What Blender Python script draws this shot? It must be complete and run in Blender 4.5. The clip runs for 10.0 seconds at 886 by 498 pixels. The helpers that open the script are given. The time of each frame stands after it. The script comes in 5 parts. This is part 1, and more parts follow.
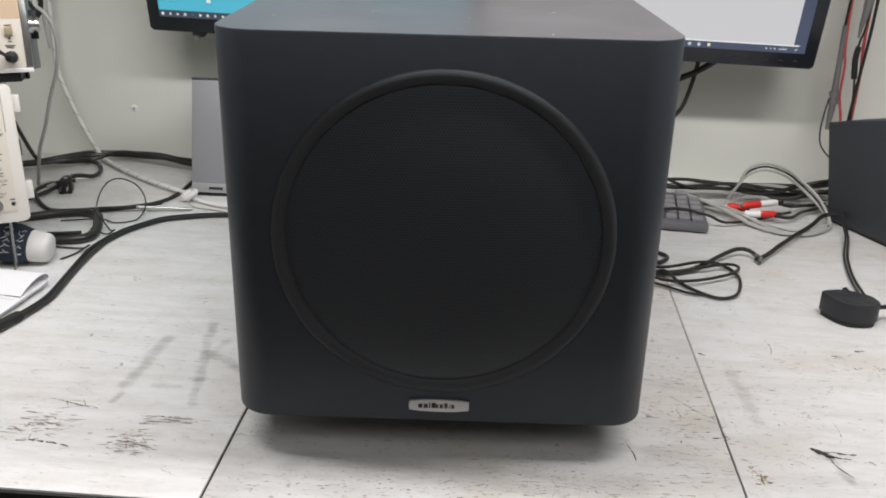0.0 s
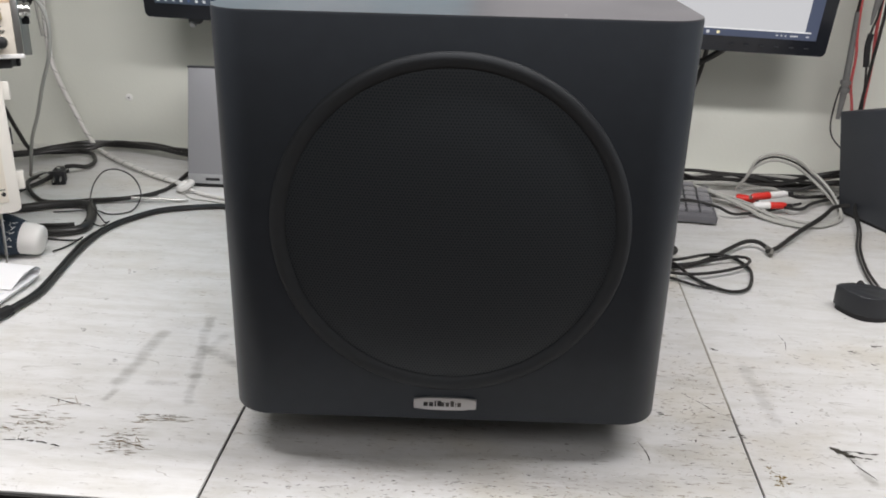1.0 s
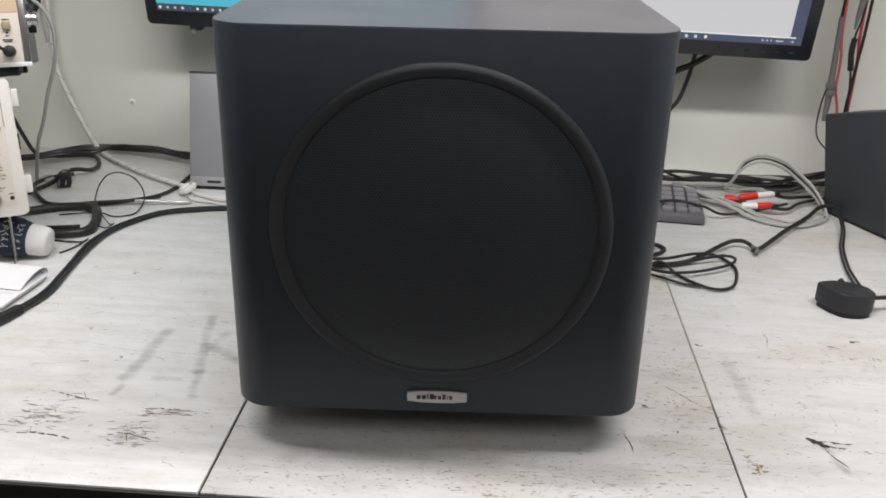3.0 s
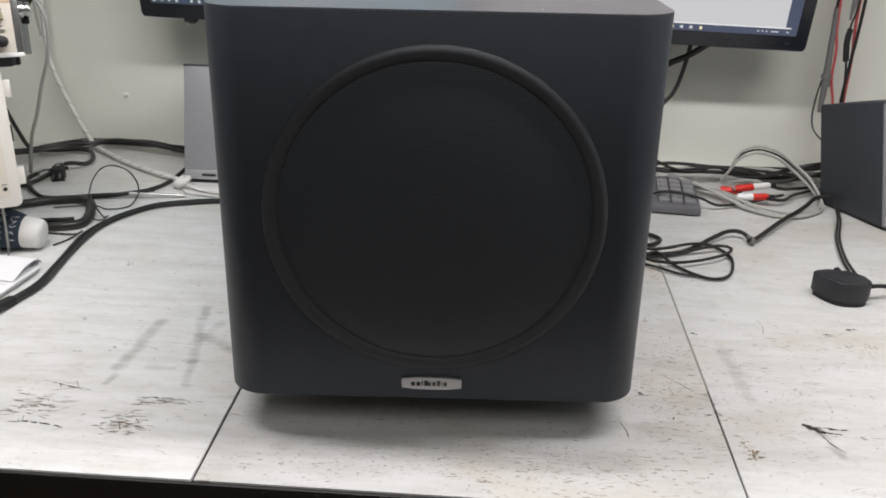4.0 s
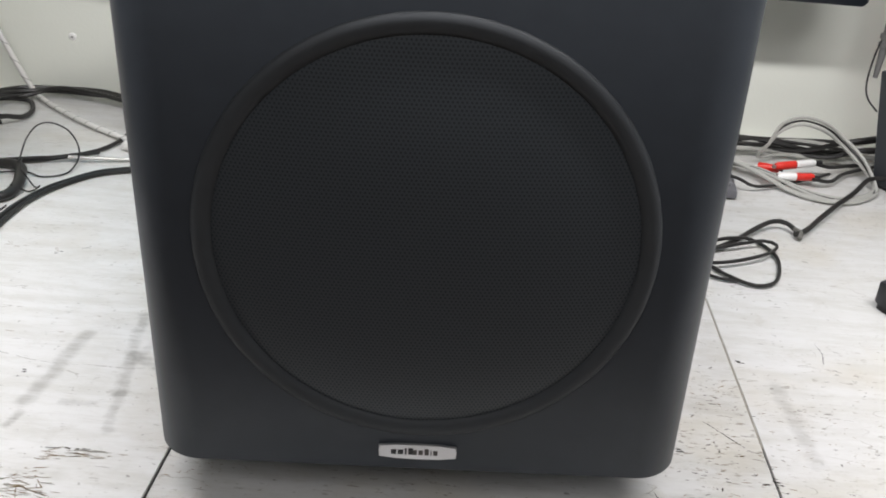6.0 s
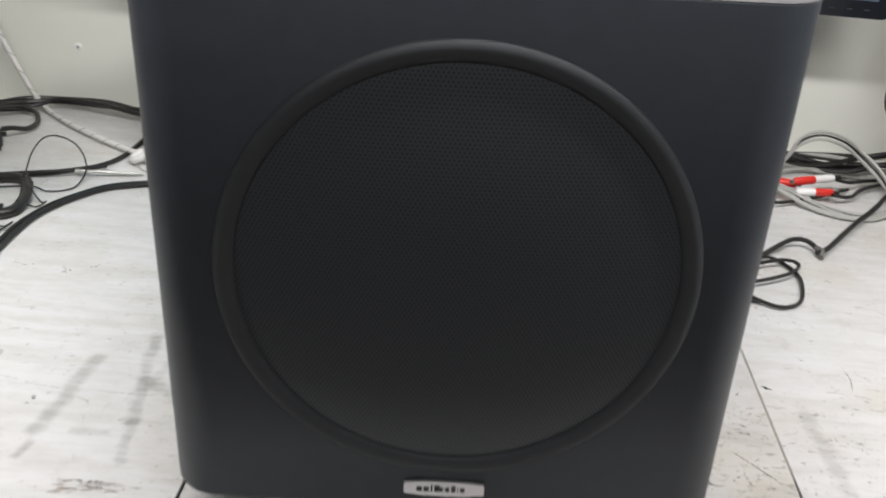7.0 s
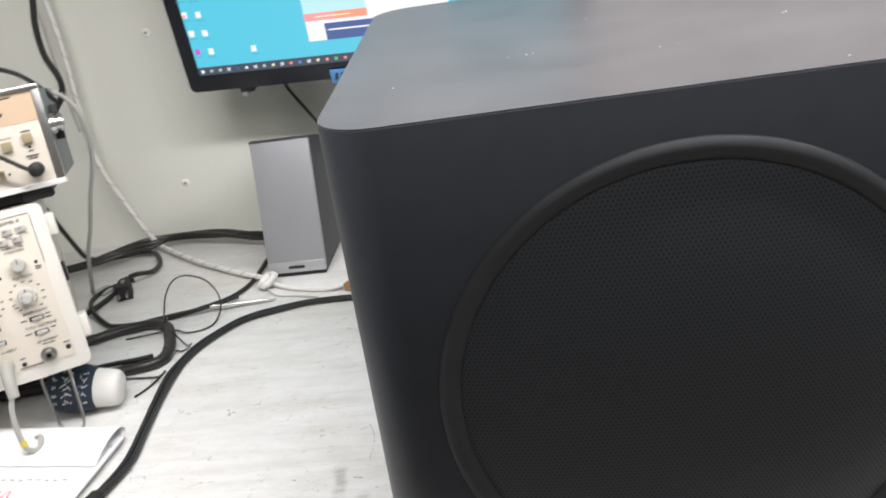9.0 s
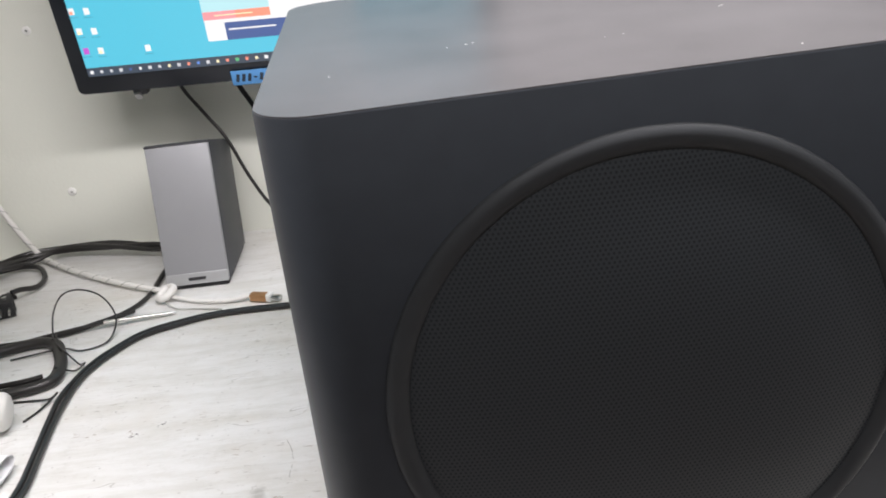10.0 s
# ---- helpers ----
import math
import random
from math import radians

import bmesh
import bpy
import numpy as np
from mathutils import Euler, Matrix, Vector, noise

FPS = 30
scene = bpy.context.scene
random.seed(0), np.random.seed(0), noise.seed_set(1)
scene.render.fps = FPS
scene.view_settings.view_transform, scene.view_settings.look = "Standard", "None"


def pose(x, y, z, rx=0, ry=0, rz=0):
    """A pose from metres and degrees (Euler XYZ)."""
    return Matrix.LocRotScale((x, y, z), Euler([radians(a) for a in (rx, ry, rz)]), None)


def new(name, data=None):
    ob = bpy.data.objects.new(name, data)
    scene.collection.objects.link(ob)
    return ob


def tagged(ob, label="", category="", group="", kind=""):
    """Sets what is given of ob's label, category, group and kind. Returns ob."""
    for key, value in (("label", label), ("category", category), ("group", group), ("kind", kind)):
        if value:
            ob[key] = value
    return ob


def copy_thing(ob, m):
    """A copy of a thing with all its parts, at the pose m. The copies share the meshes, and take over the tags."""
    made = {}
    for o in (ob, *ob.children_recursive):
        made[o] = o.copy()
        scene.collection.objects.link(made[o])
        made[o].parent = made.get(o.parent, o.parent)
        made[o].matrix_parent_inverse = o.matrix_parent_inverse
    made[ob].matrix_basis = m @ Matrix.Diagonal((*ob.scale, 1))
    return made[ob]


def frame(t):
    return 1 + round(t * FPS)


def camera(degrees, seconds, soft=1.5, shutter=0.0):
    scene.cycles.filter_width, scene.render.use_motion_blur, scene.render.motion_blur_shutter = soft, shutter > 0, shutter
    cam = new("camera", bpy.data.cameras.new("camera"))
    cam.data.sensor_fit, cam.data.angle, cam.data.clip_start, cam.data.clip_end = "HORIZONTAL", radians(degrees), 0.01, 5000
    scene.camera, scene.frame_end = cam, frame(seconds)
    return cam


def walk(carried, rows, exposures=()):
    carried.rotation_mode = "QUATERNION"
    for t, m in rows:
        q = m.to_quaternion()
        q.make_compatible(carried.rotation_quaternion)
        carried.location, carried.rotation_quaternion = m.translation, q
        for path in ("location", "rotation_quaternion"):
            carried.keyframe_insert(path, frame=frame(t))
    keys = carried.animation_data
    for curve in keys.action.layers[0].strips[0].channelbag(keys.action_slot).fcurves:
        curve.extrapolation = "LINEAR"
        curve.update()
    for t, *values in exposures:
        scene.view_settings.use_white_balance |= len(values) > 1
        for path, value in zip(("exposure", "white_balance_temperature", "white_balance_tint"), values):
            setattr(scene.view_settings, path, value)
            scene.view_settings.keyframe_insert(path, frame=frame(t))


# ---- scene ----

# ---- camera ----
cam = camera(53.02, 10.0, soft=1.8, shutter=0.5)
PATH = [
    (0.0, 0.0463, -0.6608, 0.4729, 4.56, -22.35, -1.36),
    (0.5, 0.0388, -0.6488, 0.4641, 4.88, -22.71, -1.33),
    (1.0, 0.0374, -0.6327, 0.4600, 4.43, -22.81, -1.41),
    (1.5, 0.0397, -0.6316, 0.4625, 4.02, -23.11, -1.46),
    (2.0, 0.0411, -0.6485, 0.4754, 4.29, -23.12, -1.38),
    (2.5, 0.0440, -0.6619, 0.4750, 4.47, -22.88, -1.27),
    (4.0, 0.0507, -0.6666, 0.4612, 4.17, -22.77, -1.11),
    (4.5, 0.0406, -0.5860, 0.4397, 4.49, -22.97, -0.94),
    (5.0, 0.0312, -0.5004, 0.4266, 4.89, -23.39, -1.02),
    (5.5, 0.0325, -0.4583, 0.4244, 4.31, -27.02, -1.77),
    (5.7, 0.0367, -0.4628, 0.4353, 4.02, -27.13, -2.44),
    (6.8, 0.0150, -0.4705, 0.4541, 4.31, -27.22, -2.54),
    (7.0, 0.0128, -0.4431, 0.4527, 4.14, -27.00, -2.68),
    (7.2, 0.0155, -0.4183, 0.4454, 5.15, -26.67, -1.93),
    (7.5, -0.0098, -0.3857, 0.4533, 6.07, -25.73, -1.31),
    (7.7, -0.0414, -0.3731, 0.4596, 7.06, -25.07, 0.08),
    (8.0, -0.0559, -0.3561, 0.4512, 10.33, -24.62, 1.21),
    (8.5, -0.0490, -0.3660, 0.4612, 10.02, -23.44, 4.04),
    (9.0, -0.0705, -0.4114, 0.4786, 4.05, -23.37, 8.12),
    (9.5, -0.0917, -0.3976, 0.4779, -1.07, -23.54, 7.19),
    (10.0, -0.1035, -0.3896, 0.4646, -3.08, -23.43, 6.11),
]
EXPOSURES = [(0.0, 0.0, 6500, 10), (4.6, 0.0, 6500, 10), (5.2, 0.22, 6450, 9), (5.5, 0.35, 6400, 9), (6.8, 0.25, 6450, 9), (7.2, 0.35, 6500, 10), (7.5, 0.55, 6500, 10), (7.7, 0.5, 6600, 10), (8.0, 0.1, 6700, 10), (8.3, -0.24, 6800, 9), (8.5, -0.27, 6800, 9), (8.8, 0.27, 6600, 10), (9.0, 0.44, 6550, 10), (9.5, 0.44, 6550, 12), (10.0, 0.41, 6550, 12)]
walk(cam, [(t, pose(x, y, z, 90 + p, r, w)) for t, x, y, z, w, p, r in PATH], EXPOSURES)

# ---- light ----
world = bpy.data.worlds.new("world")
scene.world = world
world.use_nodes = True
world.node_tree.nodes["Background"].inputs[0].default_value = (0.9, 0.95, 1.0, 1)
world.node_tree.nodes["Background"].inputs[1].default_value = 0.05


def lamp(x, y, z, sx, sy, watts):
    d = bpy.data.lights.new("lamp", "AREA")
    d.shape, d.size, d.size_y, d.energy, d.color = "RECTANGLE", sx, sy, watts, (1.0, 0.965, 0.975)
    ob = new("lamp", d)
    ob.matrix_world = pose(x, y, z)
    return ob


lamp(0.30, -1.40, 1.66, 2.6, 1.2, 13)
lamp(0.08, 0.055, 0.94, 1.7, 0.08, 15.8)


# ---- materials ----
def material(name, color, rough=0.5, metal=0.0, vary=0.12, scale=30.0, bump=0.0, bump_scale=300.0, spec=0.5, emit=None, strength=0.0):
    m = bpy.data.materials.new(name)
    m.use_nodes = True
    nt = m.node_tree
    b = nt.nodes["Principled BSDF"]
    b.inputs["Roughness"].default_value, b.inputs["Metallic"].default_value = rough, metal
    b.inputs["Specular IOR Level"].default_value = spec
    co = nt.nodes.new("ShaderNodeTexCoord")
    n = nt.nodes.new("ShaderNodeTexNoise")
    n.inputs["Scale"].default_value, n.inputs["Detail"].default_value = scale, 6
    nt.links.new(co.outputs["Object"], n.inputs["Vector"])
    ramp = nt.nodes.new("ShaderNodeMix")
    ramp.data_type = "RGBA"
    ramp.inputs[6].default_value = (*[c * (1 - vary) for c in color], 1)
    ramp.inputs[7].default_value = (*[min(1, c * (1 + vary)) for c in color], 1)
    nt.links.new(n.outputs["Fac"], ramp.inputs[0])
    nt.links.new(ramp.outputs[2], b.inputs["Base Color"])
    if bump:
        n2 = nt.nodes.new("ShaderNodeTexNoise")
        n2.inputs["Scale"].default_value, n2.inputs["Detail"].default_value = bump_scale, 3
        nt.links.new(co.outputs["Object"], n2.inputs["Vector"])
        bp = nt.nodes.new("ShaderNodeBump")
        bp.inputs["Strength"].default_value, bp.inputs["Distance"].default_value = bump, 0.001
        nt.links.new(n2.outputs["Fac"], bp.inputs["Height"])
        nt.links.new(bp.outputs[0], b.inputs["Normal"])
    if emit:
        b.inputs["Emission Color"].default_value = (*emit, 1)
        b.inputs["Emission Strength"].default_value = strength
    return m


def nodes_of(m):
    nt = m.node_tree
    return nt, nt.nodes["Principled BSDF"]


WALL = material("wall_paint", (0.775, 0.79, 0.715), 0.45, vary=0.04, scale=6, bump=0.25, bump_scale=180)
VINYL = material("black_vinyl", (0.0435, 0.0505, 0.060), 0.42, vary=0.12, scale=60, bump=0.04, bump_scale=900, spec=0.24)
# Base colour raised above the cabinet's for the light the top catches.
LITDUSTYTOP = material("dusty_lit_vinyl", (0.092, 0.088, 0.092), 0.36, vary=0.30, scale=18, bump=0.05, bump_scale=900, spec=0.20)
RINGPLASTIC = material("ring_plastic", (0.054, 0.059, 0.064), 0.50, vary=0.1, scale=80, bump=0.05, bump_scale=1200, spec=0.24)
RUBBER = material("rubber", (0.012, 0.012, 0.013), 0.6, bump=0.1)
CABLE = material("cable_black", (0.021, 0.020, 0.019), 0.38, vary=0.2, scale=90)
CABLEGREY = material("cable_grey", (0.40, 0.40, 0.37), 0.5)
CABLEWHITE = material("cable_white", (0.72, 0.71, 0.68), 0.6, bump=0.3, bump_scale=600)
PROBEGREY = material("probe_grey", (0.17, 0.17, 0.165), 0.5)
SILVER = material("silver_plastic", (0.55, 0.56, 0.57), 0.38, 0.6, bump=0.05)
STEEL = material("steel", (0.62, 0.62, 0.6), 0.28, 1.0)
BEZEL = material("bezel_plastic", (0.016, 0.018, 0.024), 0.24, vary=0.15)
GRAPHITE = material("graphite_plastic", (0.045, 0.046, 0.05), 0.45, vary=0.1, bump=0.08)
CREAM = material("cream_paint", (0.72, 0.67, 0.58), 0.45, vary=0.04, scale=14)
OFFWHITE = material("offwhite_plastic", (0.74, 0.72, 0.66), 0.42, vary=0.05, scale=12)
PAPER = material("paper", (0.90, 0.90, 0.91), 0.8, vary=0.03)
BROWN = material("brown_floor", (0.16, 0.10, 0.06), 0.6, vary=0.3, scale=9)
RED = material("red_plastic", (0.65, 0.03, 0.02), 0.35)
DARKWALL = material("room_paint", (0.50, 0.51, 0.52), 0.6, vary=0.08, scale=4)
WHITEP = material("white_plastic", (0.8, 0.8, 0.78), 0.35, vary=0.03)


BADGE = material("badge_silver", (0.62, 0.62, 0.63), 0.33, 0.75, vary=0.05)
INK = material("dark_print", (0.02, 0.02, 0.022), 0.6)
INKGREY = material("grey_print", (0.07, 0.065, 0.06), 0.6)
TAN = material("tan_panel", (0.62, 0.47, 0.33), 0.5, vary=0.05, scale=14)
OLIVE = material("olive_button", (0.33, 0.28, 0.17), 0.5)
KNOB = material("grey_knob", (0.52, 0.51, 0.48), 0.4)
NAVY = material("navy_canvas", (0.022, 0.035, 0.055), 0.85, vary=0.3, scale=120, bump=0.5, bump_scale=700)
TOECAP = material("white_rubber", (0.78, 0.77, 0.74), 0.5, vary=0.05)
TAPE = material("blue_tape", (0.10, 0.30, 0.62), 0.7, vary=0.1, scale=90)
GOLD = material("bronze_connector", (0.45, 0.25, 0.12), 0.4, 0.5)
REDINK = material("red_ink", (0.5, 0.03, 0.06), 0.7)
REDWIRE = material("red_wire", (0.52, 0.09, 0.09), 0.4)
SCUFF = material("scuff_dark", (0.05, 0.045, 0.035), 0.8, vary=0.5, scale=200)
SCUFFBROWN = material("scuff_brown", (0.20, 0.14, 0.07), 0.8, vary=0.5, scale=200)
SPKSIDE = material("graphite_side", (0.035, 0.039, 0.046), 0.5, vary=0.08, scale=40, bump=0.1, bump_scale=900)
SPKFRONT = material("silver_cloth", (0.34, 0.345, 0.36), 0.45, 0.35, vary=0.06, scale=20, bump=0.15, bump_scale=1500)
DISPLAY = material("dark_display", (0.012, 0.018, 0.015), 0.15)


def mth(nt, op, a, b=None, c=None, clamp=False):
    n = nt.nodes.new("ShaderNodeMath")
    n.operation, n.use_clamp = op, clamp
    for i, v in enumerate((a, b, c)):
        if v is None:
            continue
        if isinstance(v, (int, float)):
            n.inputs[i].default_value = v
        else:
            nt.links.new(v, n.inputs[i])
    return n.outputs[0]


def scaled_noise(nt, co, sc, detail=6, rough=0.6):
    mp = nt.nodes.new("ShaderNodeMapping")
    mp.inputs["Scale"].default_value = sc
    nt.links.new(co, mp.inputs["Vector"])
    n = nt.nodes.new("ShaderNodeTexNoise")
    n.inputs["Scale"].default_value, n.inputs["Detail"].default_value, n.inputs["Roughness"].default_value = 1.0, detail, rough
    nt.links.new(mp.outputs[0], n.inputs["Vector"])
    return n.outputs["Fac"]


def step_of(nt, v, lo, hi):
    n = nt.nodes.new("ShaderNodeMapRange")
    n.interpolation_type = "SMOOTHSTEP"
    n.inputs["From Min"].default_value, n.inputs["From Max"].default_value = lo, hi
    nt.links.new(v, n.inputs["Value"])
    return n.outputs[0]


def blend(nt, fac, a, b):
    n = nt.nodes.new("ShaderNodeMix")
    n.data_type = "RGBA"
    nt.links.new(fac, n.inputs[0])
    for i, v in ((6, a), (7, b)):
        if isinstance(v, tuple):
            n.inputs[i].default_value = (*v, 1)
        else:
            nt.links.new(v, n.inputs[i])
    return n.outputs[2]


def perforated():
    """Black metal with a hexagonal pattern of small holes."""
    m = material("perforated_metal", (0.02, 0.02, 0.02), 0.42, 0.0)
    nt, b = nodes_of(m)
    co = nt.nodes.new("ShaderNodeTexCoord").outputs["Object"]
    xyz = nt.nodes.new("ShaderNodeSeparateXYZ")
    nt.links.new(co, xyz.inputs[0])
    px, py = 0.0026, 0.0026 * math.sqrt(3)
    dists = []
    for off in (0.0, 0.5):
        u = mth(nt, "SUBTRACT", mth(nt, "FRACT", mth(nt, "MULTIPLY_ADD", xyz.outputs[0], 1 / px, 100 + off)), 0.5)
        v = mth(nt, "SUBTRACT", mth(nt, "FRACT", mth(nt, "MULTIPLY_ADD", xyz.outputs[1], 1 / py, 100 + off)), 0.5)
        u, v = mth(nt, "MULTIPLY", u, px), mth(nt, "MULTIPLY", v, py)
        dists.append(mth(nt, "SQRT", mth(nt, "ADD", mth(nt, "MULTIPLY", u, u), mth(nt, "MULTIPLY", v, v))))
    d = mth(nt, "MINIMUM", *dists)
    solid = step_of(nt, d, 0.0004, 0.0009)
    nt.links.new(blend(nt, solid, (0.035, 0.0405, 0.046), (0.0505, 0.058, 0.065)), b.inputs["Base Color"])
    nt.links.new(mth(nt, "MULTIPLY_ADD", solid, 0.26, 0.10), b.inputs["Specular IOR Level"])
    bp = nt.nodes.new("ShaderNodeBump")
    bp.inputs["Strength"].default_value, bp.inputs["Distance"].default_value = 0.04, 0.0005
    nt.links.new(solid, bp.inputs["Height"])
    nt.links.new(bp.outputs[0], b.inputs["Normal"])
    return m


MESH = perforated()


def bench_paint(name, dirt, seed):
    """Brushed white paint: streaks along the bench, grime, flecks where the paint has gone, and a few smudges, one
    doubling as shadow.
    """
    m = material(name, (0.7, 0.7, 0.7), 0.4)
    nt, b = nodes_of(m)
    co = nt.nodes.new("ShaderNodeTexCoord").outputs["Object"]
    mp = nt.nodes.new("ShaderNodeMapping")
    mp.inputs["Location"].default_value = (seed, seed * 0.7, 0)
    nt.links.new(co, mp.inputs["Vector"])
    p = mp.outputs[0]
    streak = scaled_noise(nt, p, (9, 42, 1), 9, 0.74)
    streak2 = scaled_noise(nt, p, (14, 150, 1), 6, 0.7)
    cloud = scaled_noise(nt, p, (6, 8, 1), 5, 0.55)
    fine = scaled_noise(nt, p, (70, 230, 1), 4, 0.7)
    grit = scaled_noise(nt, p, (150, 170, 1), 3, 0.6)
    k = 1.09 - 0.24 * dirt
    col = blend(nt, step_of(nt, streak, 0.38, 0.66), (0.72 * k, 0.72 * k, 0.71 * k), (0.62 * k, 0.615 * k, 0.585 * k))
    col = blend(nt, mth(nt, "MULTIPLY", step_of(nt, streak2, 0.54, 0.72), 0.36), col, (0.52, 0.51, 0.47))
    col = blend(nt, mth(nt, "MULTIPLY", step_of(nt, cloud, 0.48, 0.72), 0.30 + 0.35 * dirt), col, (0.56, 0.52, 0.43))
    worn = mth(nt, "MULTIPLY", step_of(nt, fine, 0.61 - 0.03 * dirt, 0.68 - 0.03 * dirt), step_of(nt, cloud, 0.44, 0.60))
    col = blend(nt, mth(nt, "MULTIPLY", worn, 0.35 + 0.45 * dirt), col, (0.17, 0.135, 0.085))
    col = blend(nt, mth(nt, "MULTIPLY", step_of(nt, grit, 0.68, 0.74), 0.5), col, (0.12, 0.11, 0.09))
    for sx, sy, size, rare, depth in ((120, 330, 0.20, 0.86, 0.8), (75, 85, 0.12, 0.84, 0.9), (34, 210, 0.18, 0.86, 0.7)):
        fm = nt.nodes.new("ShaderNodeMapping")
        fm.inputs["Scale"].default_value = (sx, sy, 1)
        nt.links.new(p, fm.inputs["Vector"])
        warp = nt.nodes.new("ShaderNodeVectorMath")
        warp.operation = "MULTIPLY_ADD"
        warp.inputs[1].default_value = (0.9, 0.9, 0)
        wn = nt.nodes.new("ShaderNodeTexNoise")
        wn.inputs["Scale"].default_value, wn.inputs["Detail"].default_value = 1.7, 4
        nt.links.new(fm.outputs[0], wn.inputs["Vector"])
        nt.links.new(wn.outputs["Color"], warp.inputs[0])
        nt.links.new(fm.outputs[0], warp.inputs[2])
        vor = nt.nodes.new("ShaderNodeTexVoronoi")
        vor.voronoi_dimensions = "2D"
        vor.inputs["Scale"].default_value = 1.0
        nt.links.new(warp.outputs[0], vor.inputs["Vector"])
        pick = nt.nodes.new("ShaderNodeSeparateColor")
        nt.links.new(vor.outputs["Color"], pick.inputs[0])
        dot = mth(nt, "SUBTRACT", 1.0, step_of(nt, vor.outputs["Distance"], size * 0.5, size))
        some = mth(nt, "MULTIPLY", step_of(nt, pick.outputs[0], rare - 0.08 * dirt, rare + 0.14), step_of(nt, scaled_noise(nt, p, (11, 14, 1), 3, 0.6), 0.42, 0.62))
        col = blend(nt, mth(nt, "MULTIPLY", mth(nt, "MULTIPLY", dot, some), depth * (0.55 + 0.45 * dirt)), col, (0.15, 0.135, 0.105))
    blotch = scaled_noise(nt, p, (26, 30, 1), 8, 0.72)
    col = blend(nt, mth(nt, "MULTIPLY", step_of(nt, blotch, 0.53, 0.70), 0.22 + 0.30 * dirt), col, (0.50, 0.48, 0.43))
    rub = mth(nt, "MULTIPLY", step_of(nt, scaled_noise(nt, p, (160, 420, 1), 3, 0.7), 0.60, 0.68), step_of(nt, blotch, 0.52, 0.66))
    col = blend(nt, mth(nt, "MULTIPLY", rub, 0.30 + 0.40 * dirt), col, (0.20, 0.18, 0.14))
    wander = scaled_noise(nt, p, (9, 26, 1), 3, 0.5)
    line = mth(nt, "SUBTRACT", 1.0, step_of(nt, mth(nt, "ABSOLUTE", mth(nt, "SUBTRACT", wander, 0.53)), 0.0008, 0.0042))
    crack = mth(nt, "MULTIPLY", line, step_of(nt, scaled_noise(nt, p, (17, 13, 1), 3, 0.6), 0.50, 0.64))
    col = blend(nt, mth(nt, "MULTIPLY", crack, 0.7), col, (0.25, 0.23, 0.19))
    xyz = nt.nodes.new("ShaderNodeSeparateXYZ")
    nt.links.new(co, xyz.inputs[0])
    wob = mth(nt, "MULTIPLY_ADD", scaled_noise(nt, co, (45, 45, 1), 4), 0.016, -0.008)
    # The strip at y -0.025 is grime plus painted shadow before the subwoofer.
    for x0, y0, x1, y1, w, k in ((-0.316, 0.185, -0.322, 0.085, 0.011, 0.46), (-0.321, 0.070, -0.322, 0.055, 0.006, 0.40), (-0.278, 0.222, -0.253, 0.104, 0.009, 0.52), (-0.253, 0.104, -0.245, 0.058, 0.008, 0.42), (-0.248, 0.192, -0.258, 0.150, 0.008, 0.40), (-0.262, 0.162, -0.216, 0.128, 0.009, 0.46), (-0.294, 0.088, -0.270, 0.089, 0.006, 0.34), (-0.31, 0.20, -0.225, 0.19, 0.016, 0.10), (0.296, 0.195, 0.303, 0.085, 0.010, 0.34), (0.352, 0.042, 0.361, 0.002, 0.006, 0.45), (0.20, 0.16, 0.25, 0.15, 0.02, 0.2), (-0.12, -0.024, 0.17, -0.026, 0.026, 0.32), (0.20, 0.03, 0.25, 0.09, 0.03, 0.2)):
        dx, dy = x1 - x0, y1 - y0
        ll = dx * dx + dy * dy
        ax = mth(nt, "SUBTRACT", mth(nt, "ADD", xyz.outputs[0], wob), x0)
        ay = mth(nt, "SUBTRACT", mth(nt, "ADD", xyz.outputs[1], wob), y0)
        t = mth(nt, "ADD", mth(nt, "MULTIPLY", ax, dx / ll), mth(nt, "MULTIPLY", ay, dy / ll), clamp=True)
        ex = mth(nt, "MULTIPLY_ADD", t, -dx, ax)
        ey = mth(nt, "MULTIPLY_ADD", t, -dy, ay)
        d = mth(nt, "SQRT", mth(nt, "ADD", mth(nt, "MULTIPLY", ex, ex), mth(nt, "MULTIPLY", ey, ey)))
        near = mth(nt, "SUBTRACT", 1.0, step_of(nt, d, w * 0.15, w))
        mask = mth(nt, "MULTIPLY", near, step_of(nt, streak, 0.25, 0.62))
        col = blend(nt, mth(nt, "MULTIPLY", mask, k), col, (0.23, 0.22, 0.20))
    nt.links.new(col, b.inputs["Base Color"])
    nt.links.new(mth(nt, "MULTIPLY_ADD", streak, 0.3, 0.30), b.inputs["Roughness"])
    bp = nt.nodes.new("ShaderNodeBump")
    bp.inputs["Strength"].default_value, bp.inputs["Distance"].default_value = 0.35, 0.0008
    nt.links.new(mth(nt, "SUBTRACT", streak, mth(nt, "MULTIPLY", worn, 0.6)), bp.inputs["Height"])
    nt.links.new(bp.outputs[0], b.inputs["Normal"])
    return m


# ---- mesh helpers ----
def finish(bm, name, mat, smooth=True):
    bmesh.ops.recalc_face_normals(bm, faces=bm.faces)
    me = bpy.data.meshes.new(name)
    bm.to_mesh(me)
    bm.free()
    if mat:
        me.materials.append(mat)
    if smooth:
        me.set_sharp_from_angle(angle=radians(40))
        for p in me.polygons:
            p.use_smooth = True
    return me


